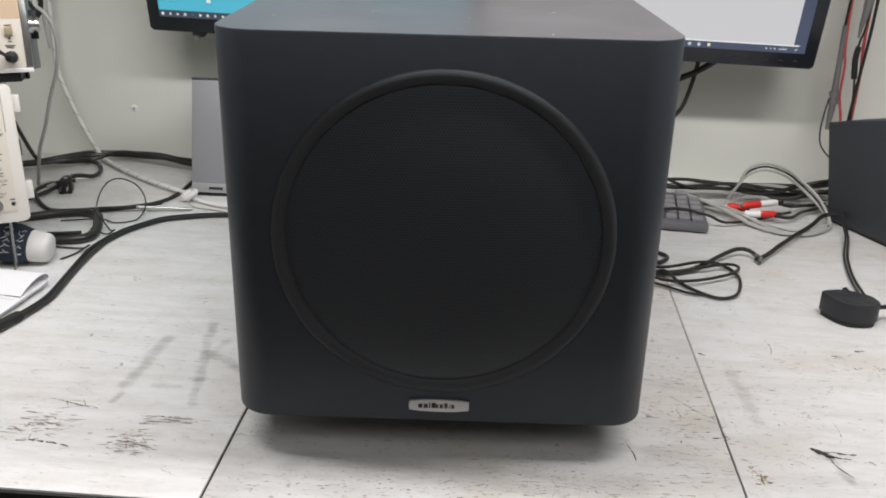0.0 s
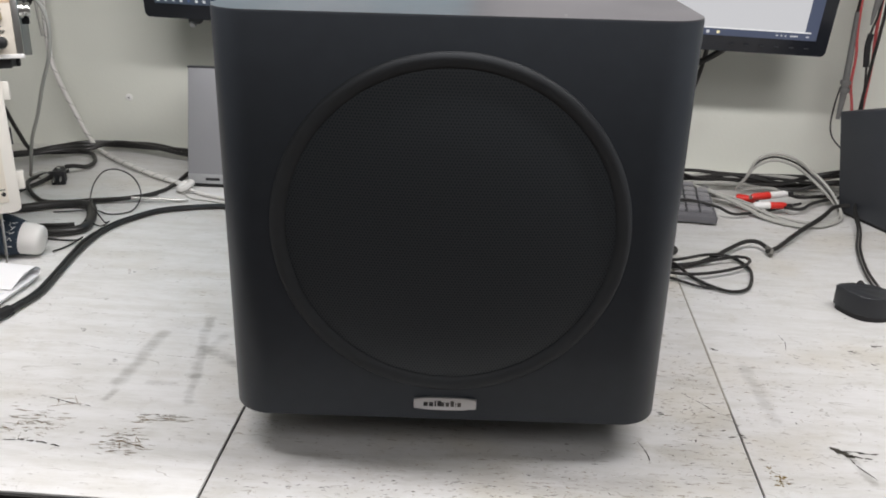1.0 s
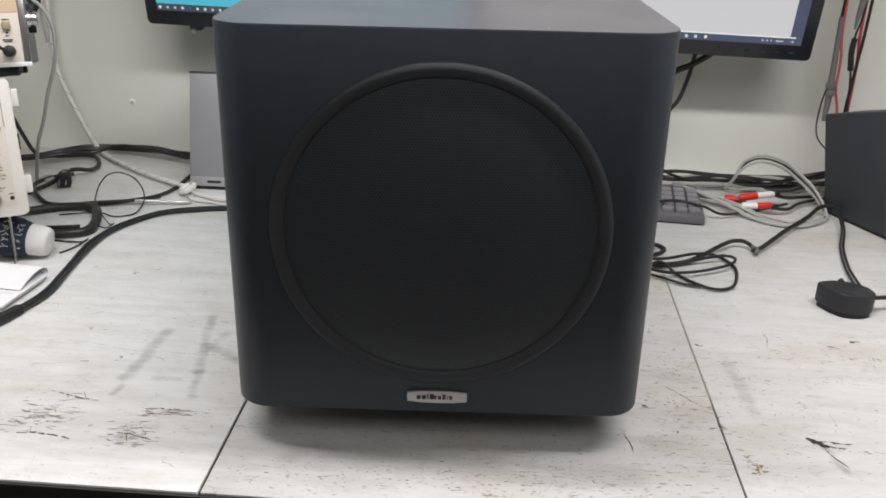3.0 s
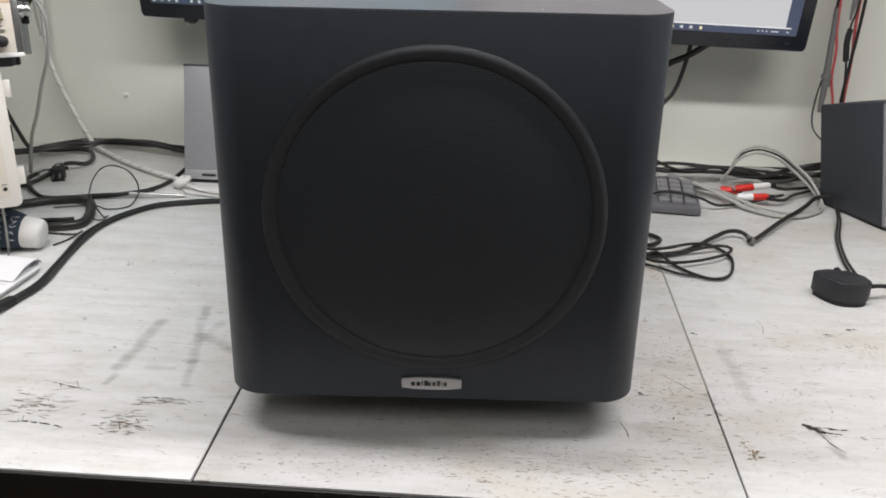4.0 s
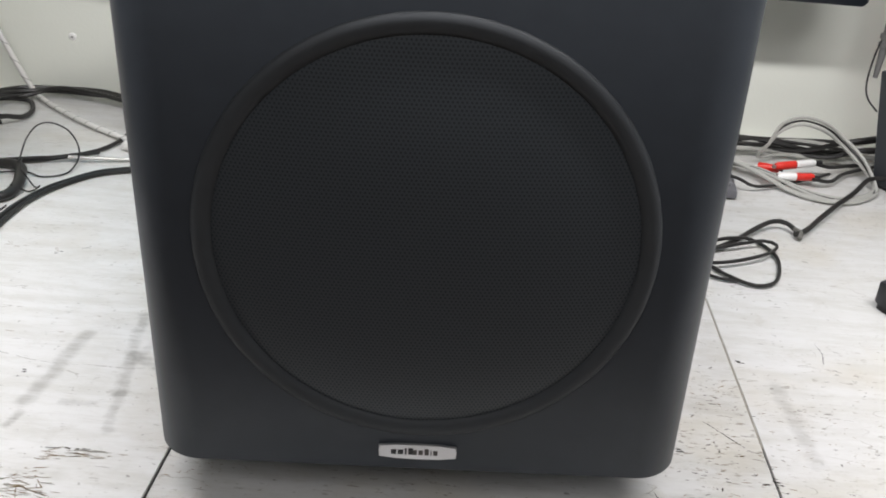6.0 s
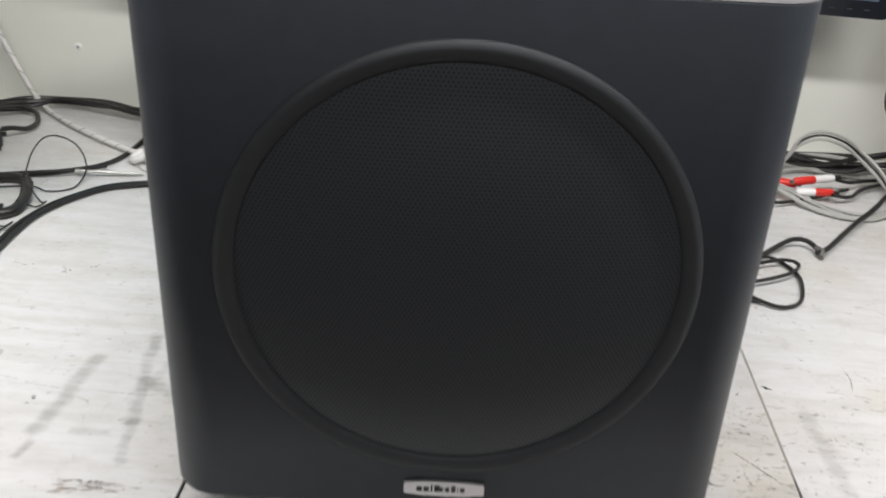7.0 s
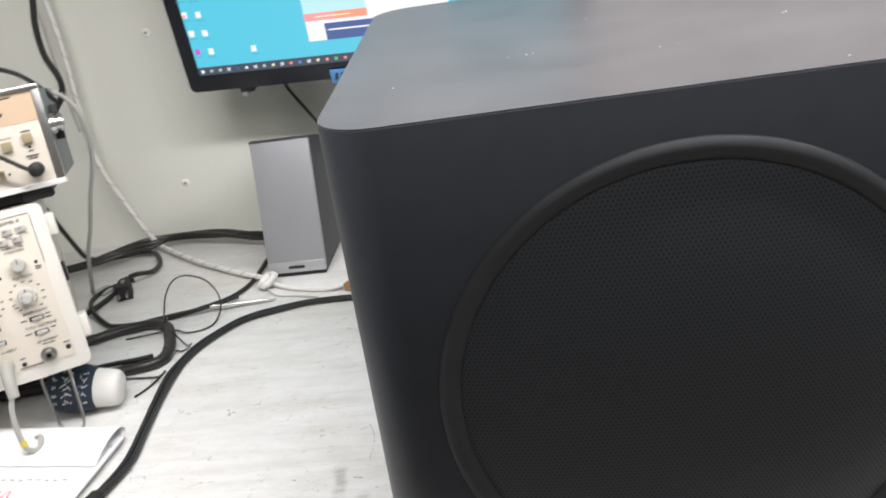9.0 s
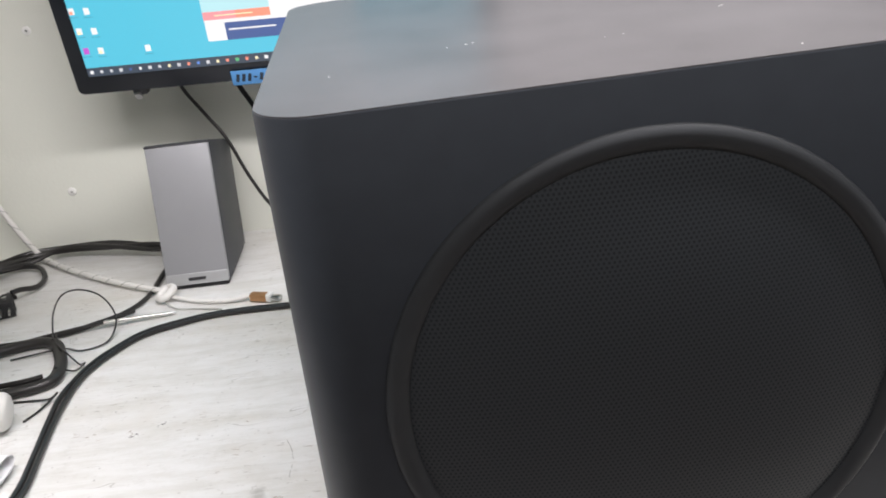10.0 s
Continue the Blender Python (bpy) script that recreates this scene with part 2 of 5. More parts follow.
def part(name, bm, mat, parent=None, label="", at=None, smooth=True):
    ob = new(name, finish(bm, name, mat, smooth))
    if parent:
        ob.parent = parent
    if at is not None:
        ob.matrix_local = at
    if label:
        tagged(ob, label)
    return ob


def thing(name, m, label, category, group="", kind=""):
    ob = new(name)
    ob.empty_display_size = 0.05
    ob.matrix_world = m
    return tagged(ob, label, category, group, kind)


def box(x0, x1, y0, y1, z0, z1, bevel=0.0, seg=2):
    bm = bmesh.new()
    bmesh.ops.create_cube(bm, size=1, matrix=Matrix.Translation(((x0 + x1) / 2, (y0 + y1) / 2, (z0 + z1) / 2)) @ Matrix.Diagonal((x1 - x0, y1 - y0, z1 - z0, 1)))
    if bevel:
        bmesh.ops.bevel(bm, geom=bm.edges[:], offset=bevel, segments=seg, profile=0.5, affect="EDGES")
    return bm


def lathe(profile, n=48):
    """Turn (radius, height) pairs round the z axis."""
    bm = bmesh.new()
    rings = []
    for r, z in profile:
        rings.append([bm.verts.new((r * math.cos(a), r * math.sin(a), z)) for a in (2 * math.pi * i / n for i in range(n))] if r > 1e-6 else [bm.verts.new((0, 0, z))])
    for a, b in zip(rings, rings[1:]):
        for i in range(n):
            j = (i + 1) % n
            if len(a) == 1 and len(b) > 1:
                bm.faces.new((a[0], b[i], b[j]))
            elif len(b) == 1 and len(a) > 1:
                bm.faces.new((a[i], a[j], b[0]))
            elif len(a) > 1:
                bm.faces.new((a[i], a[j], b[j], b[i]))
    return bm


def prism(outline, z0, z1, bevel=0.0, seg=2):
    bm = bmesh.new()
    lo = [bm.verts.new((x, y, z0)) for x, y in outline]
    hi = [bm.verts.new((x, y, z1)) for x, y in outline]
    n = len(outline)
    bm.faces.new(lo[::-1]), bm.faces.new(hi)
    for i in range(n):
        bm.faces.new((lo[i], lo[(i + 1) % n], hi[(i + 1) % n], hi[i]))
    if bevel:
        rim = [e for e in bm.edges if abs(e.verts[0].co.z - e.verts[1].co.z) < 1e-9]
        bmesh.ops.bevel(bm, geom=rim, offset=bevel, segments=seg, profile=0.5, affect="EDGES")
    return bm


def rounded(x0, x1, y0, y1, r, n=8):
    pts = []
    for cx, cy, a0 in ((x1 - r, y0 + r, -90), (x1 - r, y1 - r, 0), (x0 + r, y1 - r, 90), (x0 + r, y0 + r, 180)):
        for i in range(n + 1):
            a = radians(a0 + 90 * i / n)
            pts.append((cx + r * math.cos(a), cy + r * math.sin(a)))
    return pts


def smooth_path(pts, step=0.006):
    """Catmull-Rom through the points, resampled evenly."""
    p = [Vector(q) for q in pts]
    p = [p[0] * 2 - p[1]] + p + [p[-1] * 2 - p[-2]]
    out = []
    for a, b, c, d in zip(p, p[1:], p[2:], p[3:]):
        n = max(2, int((c - b).length / step))
        for i in range(n):
            t = i / n
            out.append(0.5 * ((2 * b) + (c - a) * t + (2 * a - 5 * b + 4 * c - d) * t * t + (3 * b - a - 3 * c + d) * t ** 3))
    return out + [p[-2]]


def tube(path, r, sides=8, flat=1.0, bm=None):
    """Sweep a round (or flattened) section along a path, ends closed; r may be a function of 0..1."""
    bm = bm or bmesh.new()
    rings, up = [], Vector((0, 0, 1))
    for i, q in enumerate(path):
        d = (path[min(i + 1, len(path) - 1)] - path[max(i - 1, 0)]).normalized()
        if abs(d.dot(up)) > 0.97:
            up = Vector((0, 1, 0)) if abs(d.y) < 0.9 else Vector((1, 0, 0))
        side = d.cross(up).normalized()
        nrm = side.cross(d).normalized()
        up = nrm
        rr = r(i / (len(path) - 1)) if callable(r) else r
        rings.append([bm.verts.new(q + side * (rr * math.cos(a)) + nrm * (rr * flat * math.sin(a))) for a in (2 * math.pi * k / sides for k in range(sides))])
    for a, b in zip(rings, rings[1:]):
        for k in range(sides):
            bm.faces.new((a[k], a[(k + 1) % sides], b[(k + 1) % sides], b[k]))
    bm.faces.new(rings[0][::-1]), bm.faces.new(rings[-1])
    return bm


def cable(name, pts, r, mat, label, category="cable", group="", flat=1.0, sides=8, step=0.006):
    ob = part(name, tube(smooth_path(pts, step), r, sides, flat), mat)
    return tagged(ob, label, category, group)


# ---- room ----
WY = 0.845


def setting(name, bm, mat, label, category="", kind="structure"):
    return tagged(part(name, bm, mat), label, category or name.split("_")[0], kind=kind)


setting("wall_back", box(-2.2, 2.2, WY, WY + 0.1, -0.78, 1.80), WALL, "off-white painted wall with screws and smudges")
setting("wall_left", box(-2.3, -2.2, -2.8, WY + 0.1, -0.78, 1.80), DARKWALL, "plain grey painted side wall")
setting("wall_right", box(2.2, 2.3, -2.8, WY + 0.1, -0.78, 1.80), DARKWALL, "plain grey painted side wall")
setting("wall_front", box(-2.3, 2.3, -2.9, -2.8, -0.78, 1.80), DARKWALL, "plain grey wall opposite the bench")
setting("ceiling", box(-2.3, 2.3, -2.9, WY + 0.1, 1.70, 1.80), WALL, "plain white ceiling")
setting("floor", box(-2.3, 2.3, -2.9, WY + 0.1, -0.86, -0.78), BROWN, "brown wooden floor under the bench")

# ---- bench ----
EDGE = material("bench_edge", (0.012, 0.011, 0.010), 0.55, vary=0.4, scale=25, bump=0.3, bump_scale=90)
bench = thing("workbench", pose(0, 0, 0), "white painted wooden workbench, scuffed, with black front edge", "workbench")
FY = -0.083
SEAMS = (-1.45, -0.190, 0.2645, 1.45)
GAPS = (0.0, 0.0013, 0.0009, 0.0)
PAINTS = (bench_paint("bench_paint_clean", 0.15, 3.1), bench_paint("bench_paint_worn", 1.0, 7.7), bench_paint("bench_paint_mid", 0.55, 12.3))
for a, b, ga, gb, paint in zip(SEAMS, SEAMS[1:], GAPS, GAPS[1:], PAINTS):
    part("panel", box(a + ga, b - gb, FY, WY - 0.002, -0.022, 0.0, 0.0006, 2), paint, bench)


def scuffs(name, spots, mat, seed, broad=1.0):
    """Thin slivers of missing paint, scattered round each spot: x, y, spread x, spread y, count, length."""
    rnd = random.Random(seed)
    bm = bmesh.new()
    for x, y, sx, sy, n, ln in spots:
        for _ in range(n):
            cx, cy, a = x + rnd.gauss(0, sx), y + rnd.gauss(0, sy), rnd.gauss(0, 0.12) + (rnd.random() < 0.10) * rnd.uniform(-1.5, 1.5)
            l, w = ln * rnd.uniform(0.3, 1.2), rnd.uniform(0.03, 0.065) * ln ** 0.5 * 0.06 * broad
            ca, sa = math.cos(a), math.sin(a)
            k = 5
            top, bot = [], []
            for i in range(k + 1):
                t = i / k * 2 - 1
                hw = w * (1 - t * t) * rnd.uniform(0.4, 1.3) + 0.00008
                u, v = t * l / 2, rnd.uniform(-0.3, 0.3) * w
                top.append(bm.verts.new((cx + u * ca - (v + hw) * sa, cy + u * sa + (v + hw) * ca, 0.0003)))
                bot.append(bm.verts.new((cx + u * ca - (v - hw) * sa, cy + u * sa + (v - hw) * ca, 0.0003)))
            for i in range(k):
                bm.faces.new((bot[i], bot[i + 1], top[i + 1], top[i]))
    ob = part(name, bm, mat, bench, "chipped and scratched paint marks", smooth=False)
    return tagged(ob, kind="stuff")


scuffs("paint_wear", ((-0.373, 0.002, 0.018, 0.008, 30, 0.010), (-0.355, 0.018, 0.016, 0.006, 18, 0.012), (-0.354, 0.046, 0.010, 0.003, 5, 0.018), (-0.283, -0.003, 0.014, 0.009, 28, 0.010), (-0.271, -0.015, 0.012, 0.005, 20, 0.012), (-0.258, 0.028, 0.016, 0.003, 20, 0.011), (0.243, 0.154, 0.03, 0.03, 12, 0.006), (0.239, 0.071, 0.022, 0.022, 12, 0.007)), SCUFFBROWN, 5)
scuffs("paint_wear", ((-0.402, 0.184, 0.002, 0.002, 4, 0.005), (-0.343, 0.123, 0.001, 0.003, 3, 0.006), (-0.378, 0.112, 0.004, 0.001, 3, 0.005), (-0.409, 0.332, 0.004, 0.002, 3, 0.005), (-0.387, 0.346, 0.004, 0.003, 3, 0.006), (0.272, 0.221, 0.002, 0.001, 4, 0.007), (0.449, 0.249, 0.003, 0.001, 5, 0.007)), SCUFF, 6, 3.0)
scuffs("paint_wear", ((0.435, 0.207, 0.002, 0.002, 5, 0.005), (0.459, 0.21, 0.002, 0.003, 5, 0.006), (0.419, 0.233, 0.003, 0.002, 4, 0.007), (0.196, 0.09, 0.001, 0.001, 3, 0.006), (0.22, 0.049, 0.001, 0.001, 2, 0.005), (0.264, 0.058, 0.004, 0.003, 6, 0.008), (0.348, 0.048, 0.003, 0.0012, 9, 0.011), (0.361, 0.0455, 0.006, 0.0008, 6, 0.014)), SCUFF, 7, 3.0)
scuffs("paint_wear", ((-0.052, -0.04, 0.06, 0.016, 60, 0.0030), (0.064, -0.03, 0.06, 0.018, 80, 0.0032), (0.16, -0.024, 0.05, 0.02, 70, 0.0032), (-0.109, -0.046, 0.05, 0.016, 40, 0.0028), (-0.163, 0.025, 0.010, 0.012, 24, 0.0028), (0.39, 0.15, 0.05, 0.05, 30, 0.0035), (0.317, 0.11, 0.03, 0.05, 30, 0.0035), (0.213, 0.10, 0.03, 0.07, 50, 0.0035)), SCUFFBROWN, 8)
scuffs("paint_wear", ((-0.46, 0.34, 0.01, 0.006, 6, 0.008), (-0.411, 0.337, 0.008, 0.003, 5, 0.006), (0.283, -0.002, 0.006, 0.008, 10, 0.004), (-0.30, 0.25, 0.06, 0.06, 10, 0.010)), SCUFFBROWN, 9)
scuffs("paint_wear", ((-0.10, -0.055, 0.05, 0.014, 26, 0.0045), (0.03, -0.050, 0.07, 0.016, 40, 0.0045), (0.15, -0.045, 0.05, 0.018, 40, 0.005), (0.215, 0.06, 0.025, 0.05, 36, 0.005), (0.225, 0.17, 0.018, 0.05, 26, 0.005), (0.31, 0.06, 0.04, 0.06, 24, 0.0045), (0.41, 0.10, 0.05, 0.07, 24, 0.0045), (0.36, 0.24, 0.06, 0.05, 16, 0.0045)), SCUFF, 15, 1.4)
scuffs("paint_wear", ((0.2785, 0.012, 0.002, 0.004, 8, 0.004), (0.283, 0.0, 0.003, 0.004, 10, 0.004), (0.287, -0.009, 0.004, 0.002, 6, 0.005)), material("stain_ochre", (0.22, 0.15, 0.03), 0.7, vary=0.4, scale=200), 16, 4.0)
scuffs("paint_wear", ((-0.372, 0.010, 0.010, 0.012, 34, 0.011), (-0.279, -0.008, 0.010, 0.008, 26, 0.010), (-0.254, 0.030, 0.010, 0.004, 14, 0.012)), material("scuff_grey", (0.26, 0.24, 0.20), 0.8, vary=0.5, scale=200), 17)


def scratch(lines, mat, broken):
    """Thin wandering marks drawn over the paint: half width and a run of x, y."""
    rnd = random.Random(31)
    bm = bmesh.new()
    for w, run in lines:
        q = smooth_path([(x, y, 0.00035) for x, y in run], 0.002)
        lo, hi = [], []
        for i, v in enumerate(q):
            d = (q[min(i + 1, len(q) - 1)] - q[max(i - 1, 0)]).normalized()
            taper = math.sin(math.pi * (i + 0.4) / (len(q) - 0.2)) ** 0.5 * rnd.uniform(0.5, 1.3)
            off = Vector((-d.y, d.x, 0))
            j = off * rnd.uniform(-0.5, 0.5) * w
            lo.append(bm.verts.new(v + j - off * w * taper)), hi.append(bm.verts.new(v + j + off * w * taper))
        for i in range(len(q) - 1):
            if rnd.random() > broken:
                bm.faces.new((lo[i], lo[i + 1], hi[i + 1], hi[i]))
    return tagged(part("scratch", bm, mat, bench, "long scratches in the paint", smooth=False), kind="stuff")


scratch(((0.0007, ((-0.384, 0.054), (-0.366, 0.049), (-0.348, 0.044), (-0.330, 0.041))), (0.0010, ((-0.381, -0.018), (-0.365, -0.016), (-0.346, -0.018), (-0.327, -0.022))), (0.0006, ((-0.285, 0.033), (-0.262, 0.034), (-0.243, 0.035))), (0.0030, ((0.341, 0.052), (0.345, 0.046), (0.352, 0.041), (0.358, 0.039))), (0.0006, ((0.352, 0.041), (0.356, 0.025), (0.366, 0.008))), (0.0009, ((0.348, 0.042), (0.366, 0.038), (0.374, 0.037))), (0.0004, ((0.352, 0.264), (0.354, 0.246), (0.350, 0.228))), (0.0004, ((0.222, 0.130), (0.240, 0.110), (0.256, 0.093))), (0.0005, ((0.171, 0.040), (0.176, 0.024), (0.177, 0.010)))), SCUFF, 0.25)
scratch(((0.0004, ((0.30, 0.149), (0.325, 0.147), (0.350, 0.145))), (0.0004, ((0.365, 0.146), (0.40, 0.157), (0.44, 0.152))), (0.0004, ((0.32, 0.040), (0.36, 0.034), (0.42, 0.034), (0.46, 0.028))), (0.0003, ((-0.47, 0.165), (-0.44, 0.152), (-0.42, 0.154), (-0.38, 0.149), (-0.34, 0.140), (-0.30, 0.138))), (0.0004, ((-0.30, 0.140), (-0.26, 0.139), (-0.22, 0.146))), (0.0004, ((-0.262, 0.30), (-0.252, 0.27), (-0.252, 0.235))), (0.0004, ((0.10, -0.02), (0.104, -0.035), (0.098, -0.050))), (0.0005, ((0.375, 0.098), (0.376, 0.078), (0.370, 0.060)))), material("scratch_grey", (0.36, 0.35, 0.32), 0.7, vary=0.4, scale=80), 0.4)
for x, g in zip(SEAMS[1:3], GAPS[1:3]):
    part("seam_filler", box(x - g + 0.00005, x + g - 0.00005, FY + 0.002, WY - 0.003, -0.0215, -0.0024), EDGE, bench, "dark filler in the seam")
part("seam_filler", box(SEAMS[2] - 0.00055, SEAMS[2] + 0.00055, 0.10, WY - 0.003, -0.0022, -0.0007), material("paint_in_seam", (0.36, 0.34, 0.29), 0.6, vary=0.5, scale=60), bench, "paint clogging the seam")
part("edge_strip", box(-1.45, 1.45, FY - 0.004, FY + 0.0, -0.034, -0.0015, 0.001), EDGE, bench, "black worn edge strip")
part("apron", box(-1.45, 1.45, FY + 0.012, FY + 0.03, -0.14, -0.0225), BROWN, bench, "brown wooden apron")
for x in (-1.35, 1.35):
    for y in (0.0, 0.75):
        part("leg", box(x - 0.03, x + 0.03, y - 0.03, y + 0.03, -0.78, -0.0225), BROWN, bench)

# ---- subwoofer ----
SW, SD, SZ0, SZ1, SR = 0.36, 0.385, 0.038, 0.370, 0.032
sub = thing("subwoofer", pose(0, 0, 0, 0, 0, 3.17), "black subwoofer with rounded corners and a round mesh grille", "subwoofer")
RC, RZ = 0.139, 0.2068


def sub_body():
    out = rounded(-SW / 2, SW / 2, 0, SD, SR, 10)
    bm = bmesh.new()
    bev = 0.0010
    levels = []
    for z, inset in ((SZ0, bev), (SZ0 + bev * 0.3, bev * 0.3), (SZ0 + bev, 0), (SZ1 - bev, 0), (SZ1 - bev * 0.3, bev * 0.3), (SZ1, bev)):
        sx, sy = 1 - 2 * inset / SW, 1 - 2 * inset / SD
        levels.append([bm.verts.new((x * sx, SD / 2 + (y - SD / 2) * sy, z)) for x, y in out])
    n = len(out)
    for k, (a, b) in enumerate(zip(levels, levels[1:])):
        for i in range(n):
            bm.faces.new((a[i], a[(i + 1) % n], b[(i + 1) % n], b[i]))
    bm.faces.new(levels[0][::-1]), bm.faces.new(levels[-1])
    return bm


part("cabinet", sub_body(), VINYL, sub, "satin black cabinet")
# Same cabinet top, in the paler copy with light put into its colour.
part("top_panel", prism(rounded(-SW / 2 + 0.0005, SW / 2 - 0.0005, 0.0005, SD - 0.0005, SR - 0.0005, 10), SZ1 - 0.0006, SZ1 + 0.0005, 0.0004), LITDUSTYTOP, sub, "dusty grey-black top panel, paler for the light it catches")
FACE = pose(0, 0, RZ, 90, 0, 0)
RING = [(RC + 0.0003, -0.002), (RC, 0.0008), (RC - 0.0010, 0.0022), (RC - 0.0030, 0.0033), (RC - 0.0052, 0.0037), (RC - 0.0076, 0.0035), (RC - 0.0098, 0.0028), (RC - 0.0113, 0.0017), (RC - 0.0122, 0.0006), (RC - 0.0126, -0.0010)]
part("grille_ring", lathe(RING, 160), RINGPLASTIC, sub, "raised black plastic ring", FACE)
GR, BULGE = RC - 0.0121, 0.0115
DOME = [(GR, -0.001)] + [(GR * math.sin(radians(a)), 0.0004 + BULGE * (1 - math.sin(radians(a)) ** 2) ** 0.85) for a in range(88, -1, -4)]
part("grille", lathe([(r if r > 1e-4 else 0, z) for r, z in DOME], 160), MESH, sub, "black perforated metal grille", FACE)
badge = part("badge", prism([(-0.026, -0.0048), (-0.015, -0.0056), (0.0, -0.0059), (0.015, -0.0056), (0.026, -0.0048), (0.0262, 0.0), (0.026, 0.0048), (0.015, 0.0056), (0, 0.0059), (-0.015, 0.0056), (-0.026, 0.0048), (-0.0262, 0)], 0.0, 0.0022, 0.0008), BADGE, sub, "small silver badge with dark mark", pose(0, -0.0002, 0.0545, 90, 0, 0))
for mat, x, run in ((INK, -0.0178, ((0.0036, 0), (0.0036, 0), (0.0013, 1), (0.0034, 1))), (INKGREY, -0.0034, ((0.0030, 0), (0.0030, 0), (0.0030, 1), (0.0008, 0), (0.0030, 0)))):
    bmk = bmesh.new()
    for w, tall in run:
        h = 0.0052 if tall else 0.0038
        bmesh.ops.create_cube(bmk, size=1, matrix=Matrix.Translation((x + w / 2, -0.0021 + h / 2, 0.0023)) @ Matrix.Diagonal((w, h, 0.0003, 1)))
        x += w + 0.0010
    part("mark", bmk, mat, badge)
DUST = ((-0.067, 0.118, 0.0010), (-0.063, 0.120, 0.0008), (-0.078, 0.116, 0.0006), (0.090, 0.139, 0.0010), (0.087, 0.136, 0.0007), (0.078, 0.015, 0.0009), (-0.144, 0.078, 0.0008), (0.005, 0.090, 0.0006), (0.016, 0.092, 0.0006), (0.12, 0.2, 0.0007), (-0.02, 0.21, 0.0006))
bmk = bmesh.new()
for x, y, r in DUST:
    bmesh.ops.create_icosphere(bmk, subdivisions=1, radius=r * 0.55, matrix=Matrix.Translation((x, y, SZ1 + 0.0005 + r * 0.1)) @ Matrix.Diagonal((1.6, 0.9, 0.4, 1)))
tagged(part("dust", bmk, WHITEP, sub, "white specks of dust on top"), kind="stuff")
for x in (-0.125, 0.125):
    for y in (0.115, 0.33):
        part("foot", lathe([(0, 0), (0.018, 0), (0.020, 0.003), (0.022, SZ0 - 0.001), (0, SZ0 - 0.001)], 24), RUBBER, sub, at=pose(x, y, 0))
# Black base block, reaching low to deepen the shade under the cabinet.
part("shade_base_plate", box(-0.132, 0.132, 0.040, 0.36, 0.015, SZ0 - 0.0005, 0.004), RUBBER, sub)

# ---- monitors ----
def glow(name, color, strength=1.0):
    return material(name, (0.02, 0.02, 0.02), 0.3, vary=0, emit=color, strength=strength)


CYAN = glow("screen_cyan", (0.07, 0.45, 0.60))
DOC = glow("screen_document", (0.56, 0.56, 0.58))
TASKBAR = glow("screen_taskbar", (0.035, 0.05, 0.075))
WHITEGLOW = glow("screen_white", (0.75, 0.75, 0.75))
NAVYGLOW = glow("screen_navy", (0.05, 0.09, 0.25))
SALMON = glow("screen_salmon", (0.85, 0.27, 0.18))
CREAMGLOW = glow("screen_cream", (0.80, 0.72, 0.45))
BLUEGLOW = glow("screen_blue_grey", (0.045, 0.06, 0.11))
TEALGLOW = glow("screen_teal", (0.05, 0.26, 0.36))
BLUEICON = glow("screen_blue", (0.10, 0.22, 0.60))
GREENGLOW = glow("screen_green", (0.10, 0.42, 0.18))
PALECYAN = glow("screen_pale_cyan", (0.40, 0.66, 0.70))
PINKGLOW = glow("screen_pink", (0.80, 0.28, 0.30))
PURPLEGLOW = glow("screen_purple", (0.45, 0.08, 0.50))


def flat(x0, x1, z0, z1, y):
    return box(x0, x1, y, y + 0.0004, z0, z1)


def monitor(m, label, base):
    mon = thing("monitor", m, label, "monitor", "monitors on the wall")
    hb = box(-0.262, 0.262, 0.006, 0.042, 0.0, 0.335, 0.004, 3)
    part("housing", hb, BEZEL, mon)
    fr = prism(rounded(-0.264, 0.264, -0.002, 0.337, 0.006, 5), 0, 0.010, 0.0015)
    part("bezel", fr, BEZEL, mon, at=pose(0, 0.010, 0, 90, 0, 0))
    scr = part("screen", box(-0.245, 0.245, -0.0008, 0.006, 0.0212, 0.319), base, mon)
    part("wall_mount", box(-0.05, 0.05, 0.042, 0.115, 0.08, 0.14, 0.003), GRAPHITE, mon)
    return mon, scr


mon, scr = monitor(pose(-0.5305, 0.7483, 0.2458, 10.1, 1.1, -2.0) @ pose(0.264, 0, 0.002), "black computer monitor showing a cyan desktop with icons", CYAN)
part("taskbar", flat(-0.2449, 0.2449, 0.0213, 0.0325, -0.0014), TASKBAR, scr)
for i in range(28):
    col = (WHITEGLOW, DOC, DOC, DOC, NAVYGLOW, WHITEGLOW, DOC, DOC, CREAMGLOW, DOC, SALMON, BLUEICON, DOC, CREAMGLOW, SALMON, GREENGLOW, SALMON, CREAMGLOW)[i % 18]
    w = 0.0017 if i % 3 else 0.0021
    part("taskbar_icon", flat(-0.2390 + i * 0.0122 - w, -0.2390 + i * 0.0122 + w, 0.0268 - w, 0.0268 + w, -0.0020), col, scr)
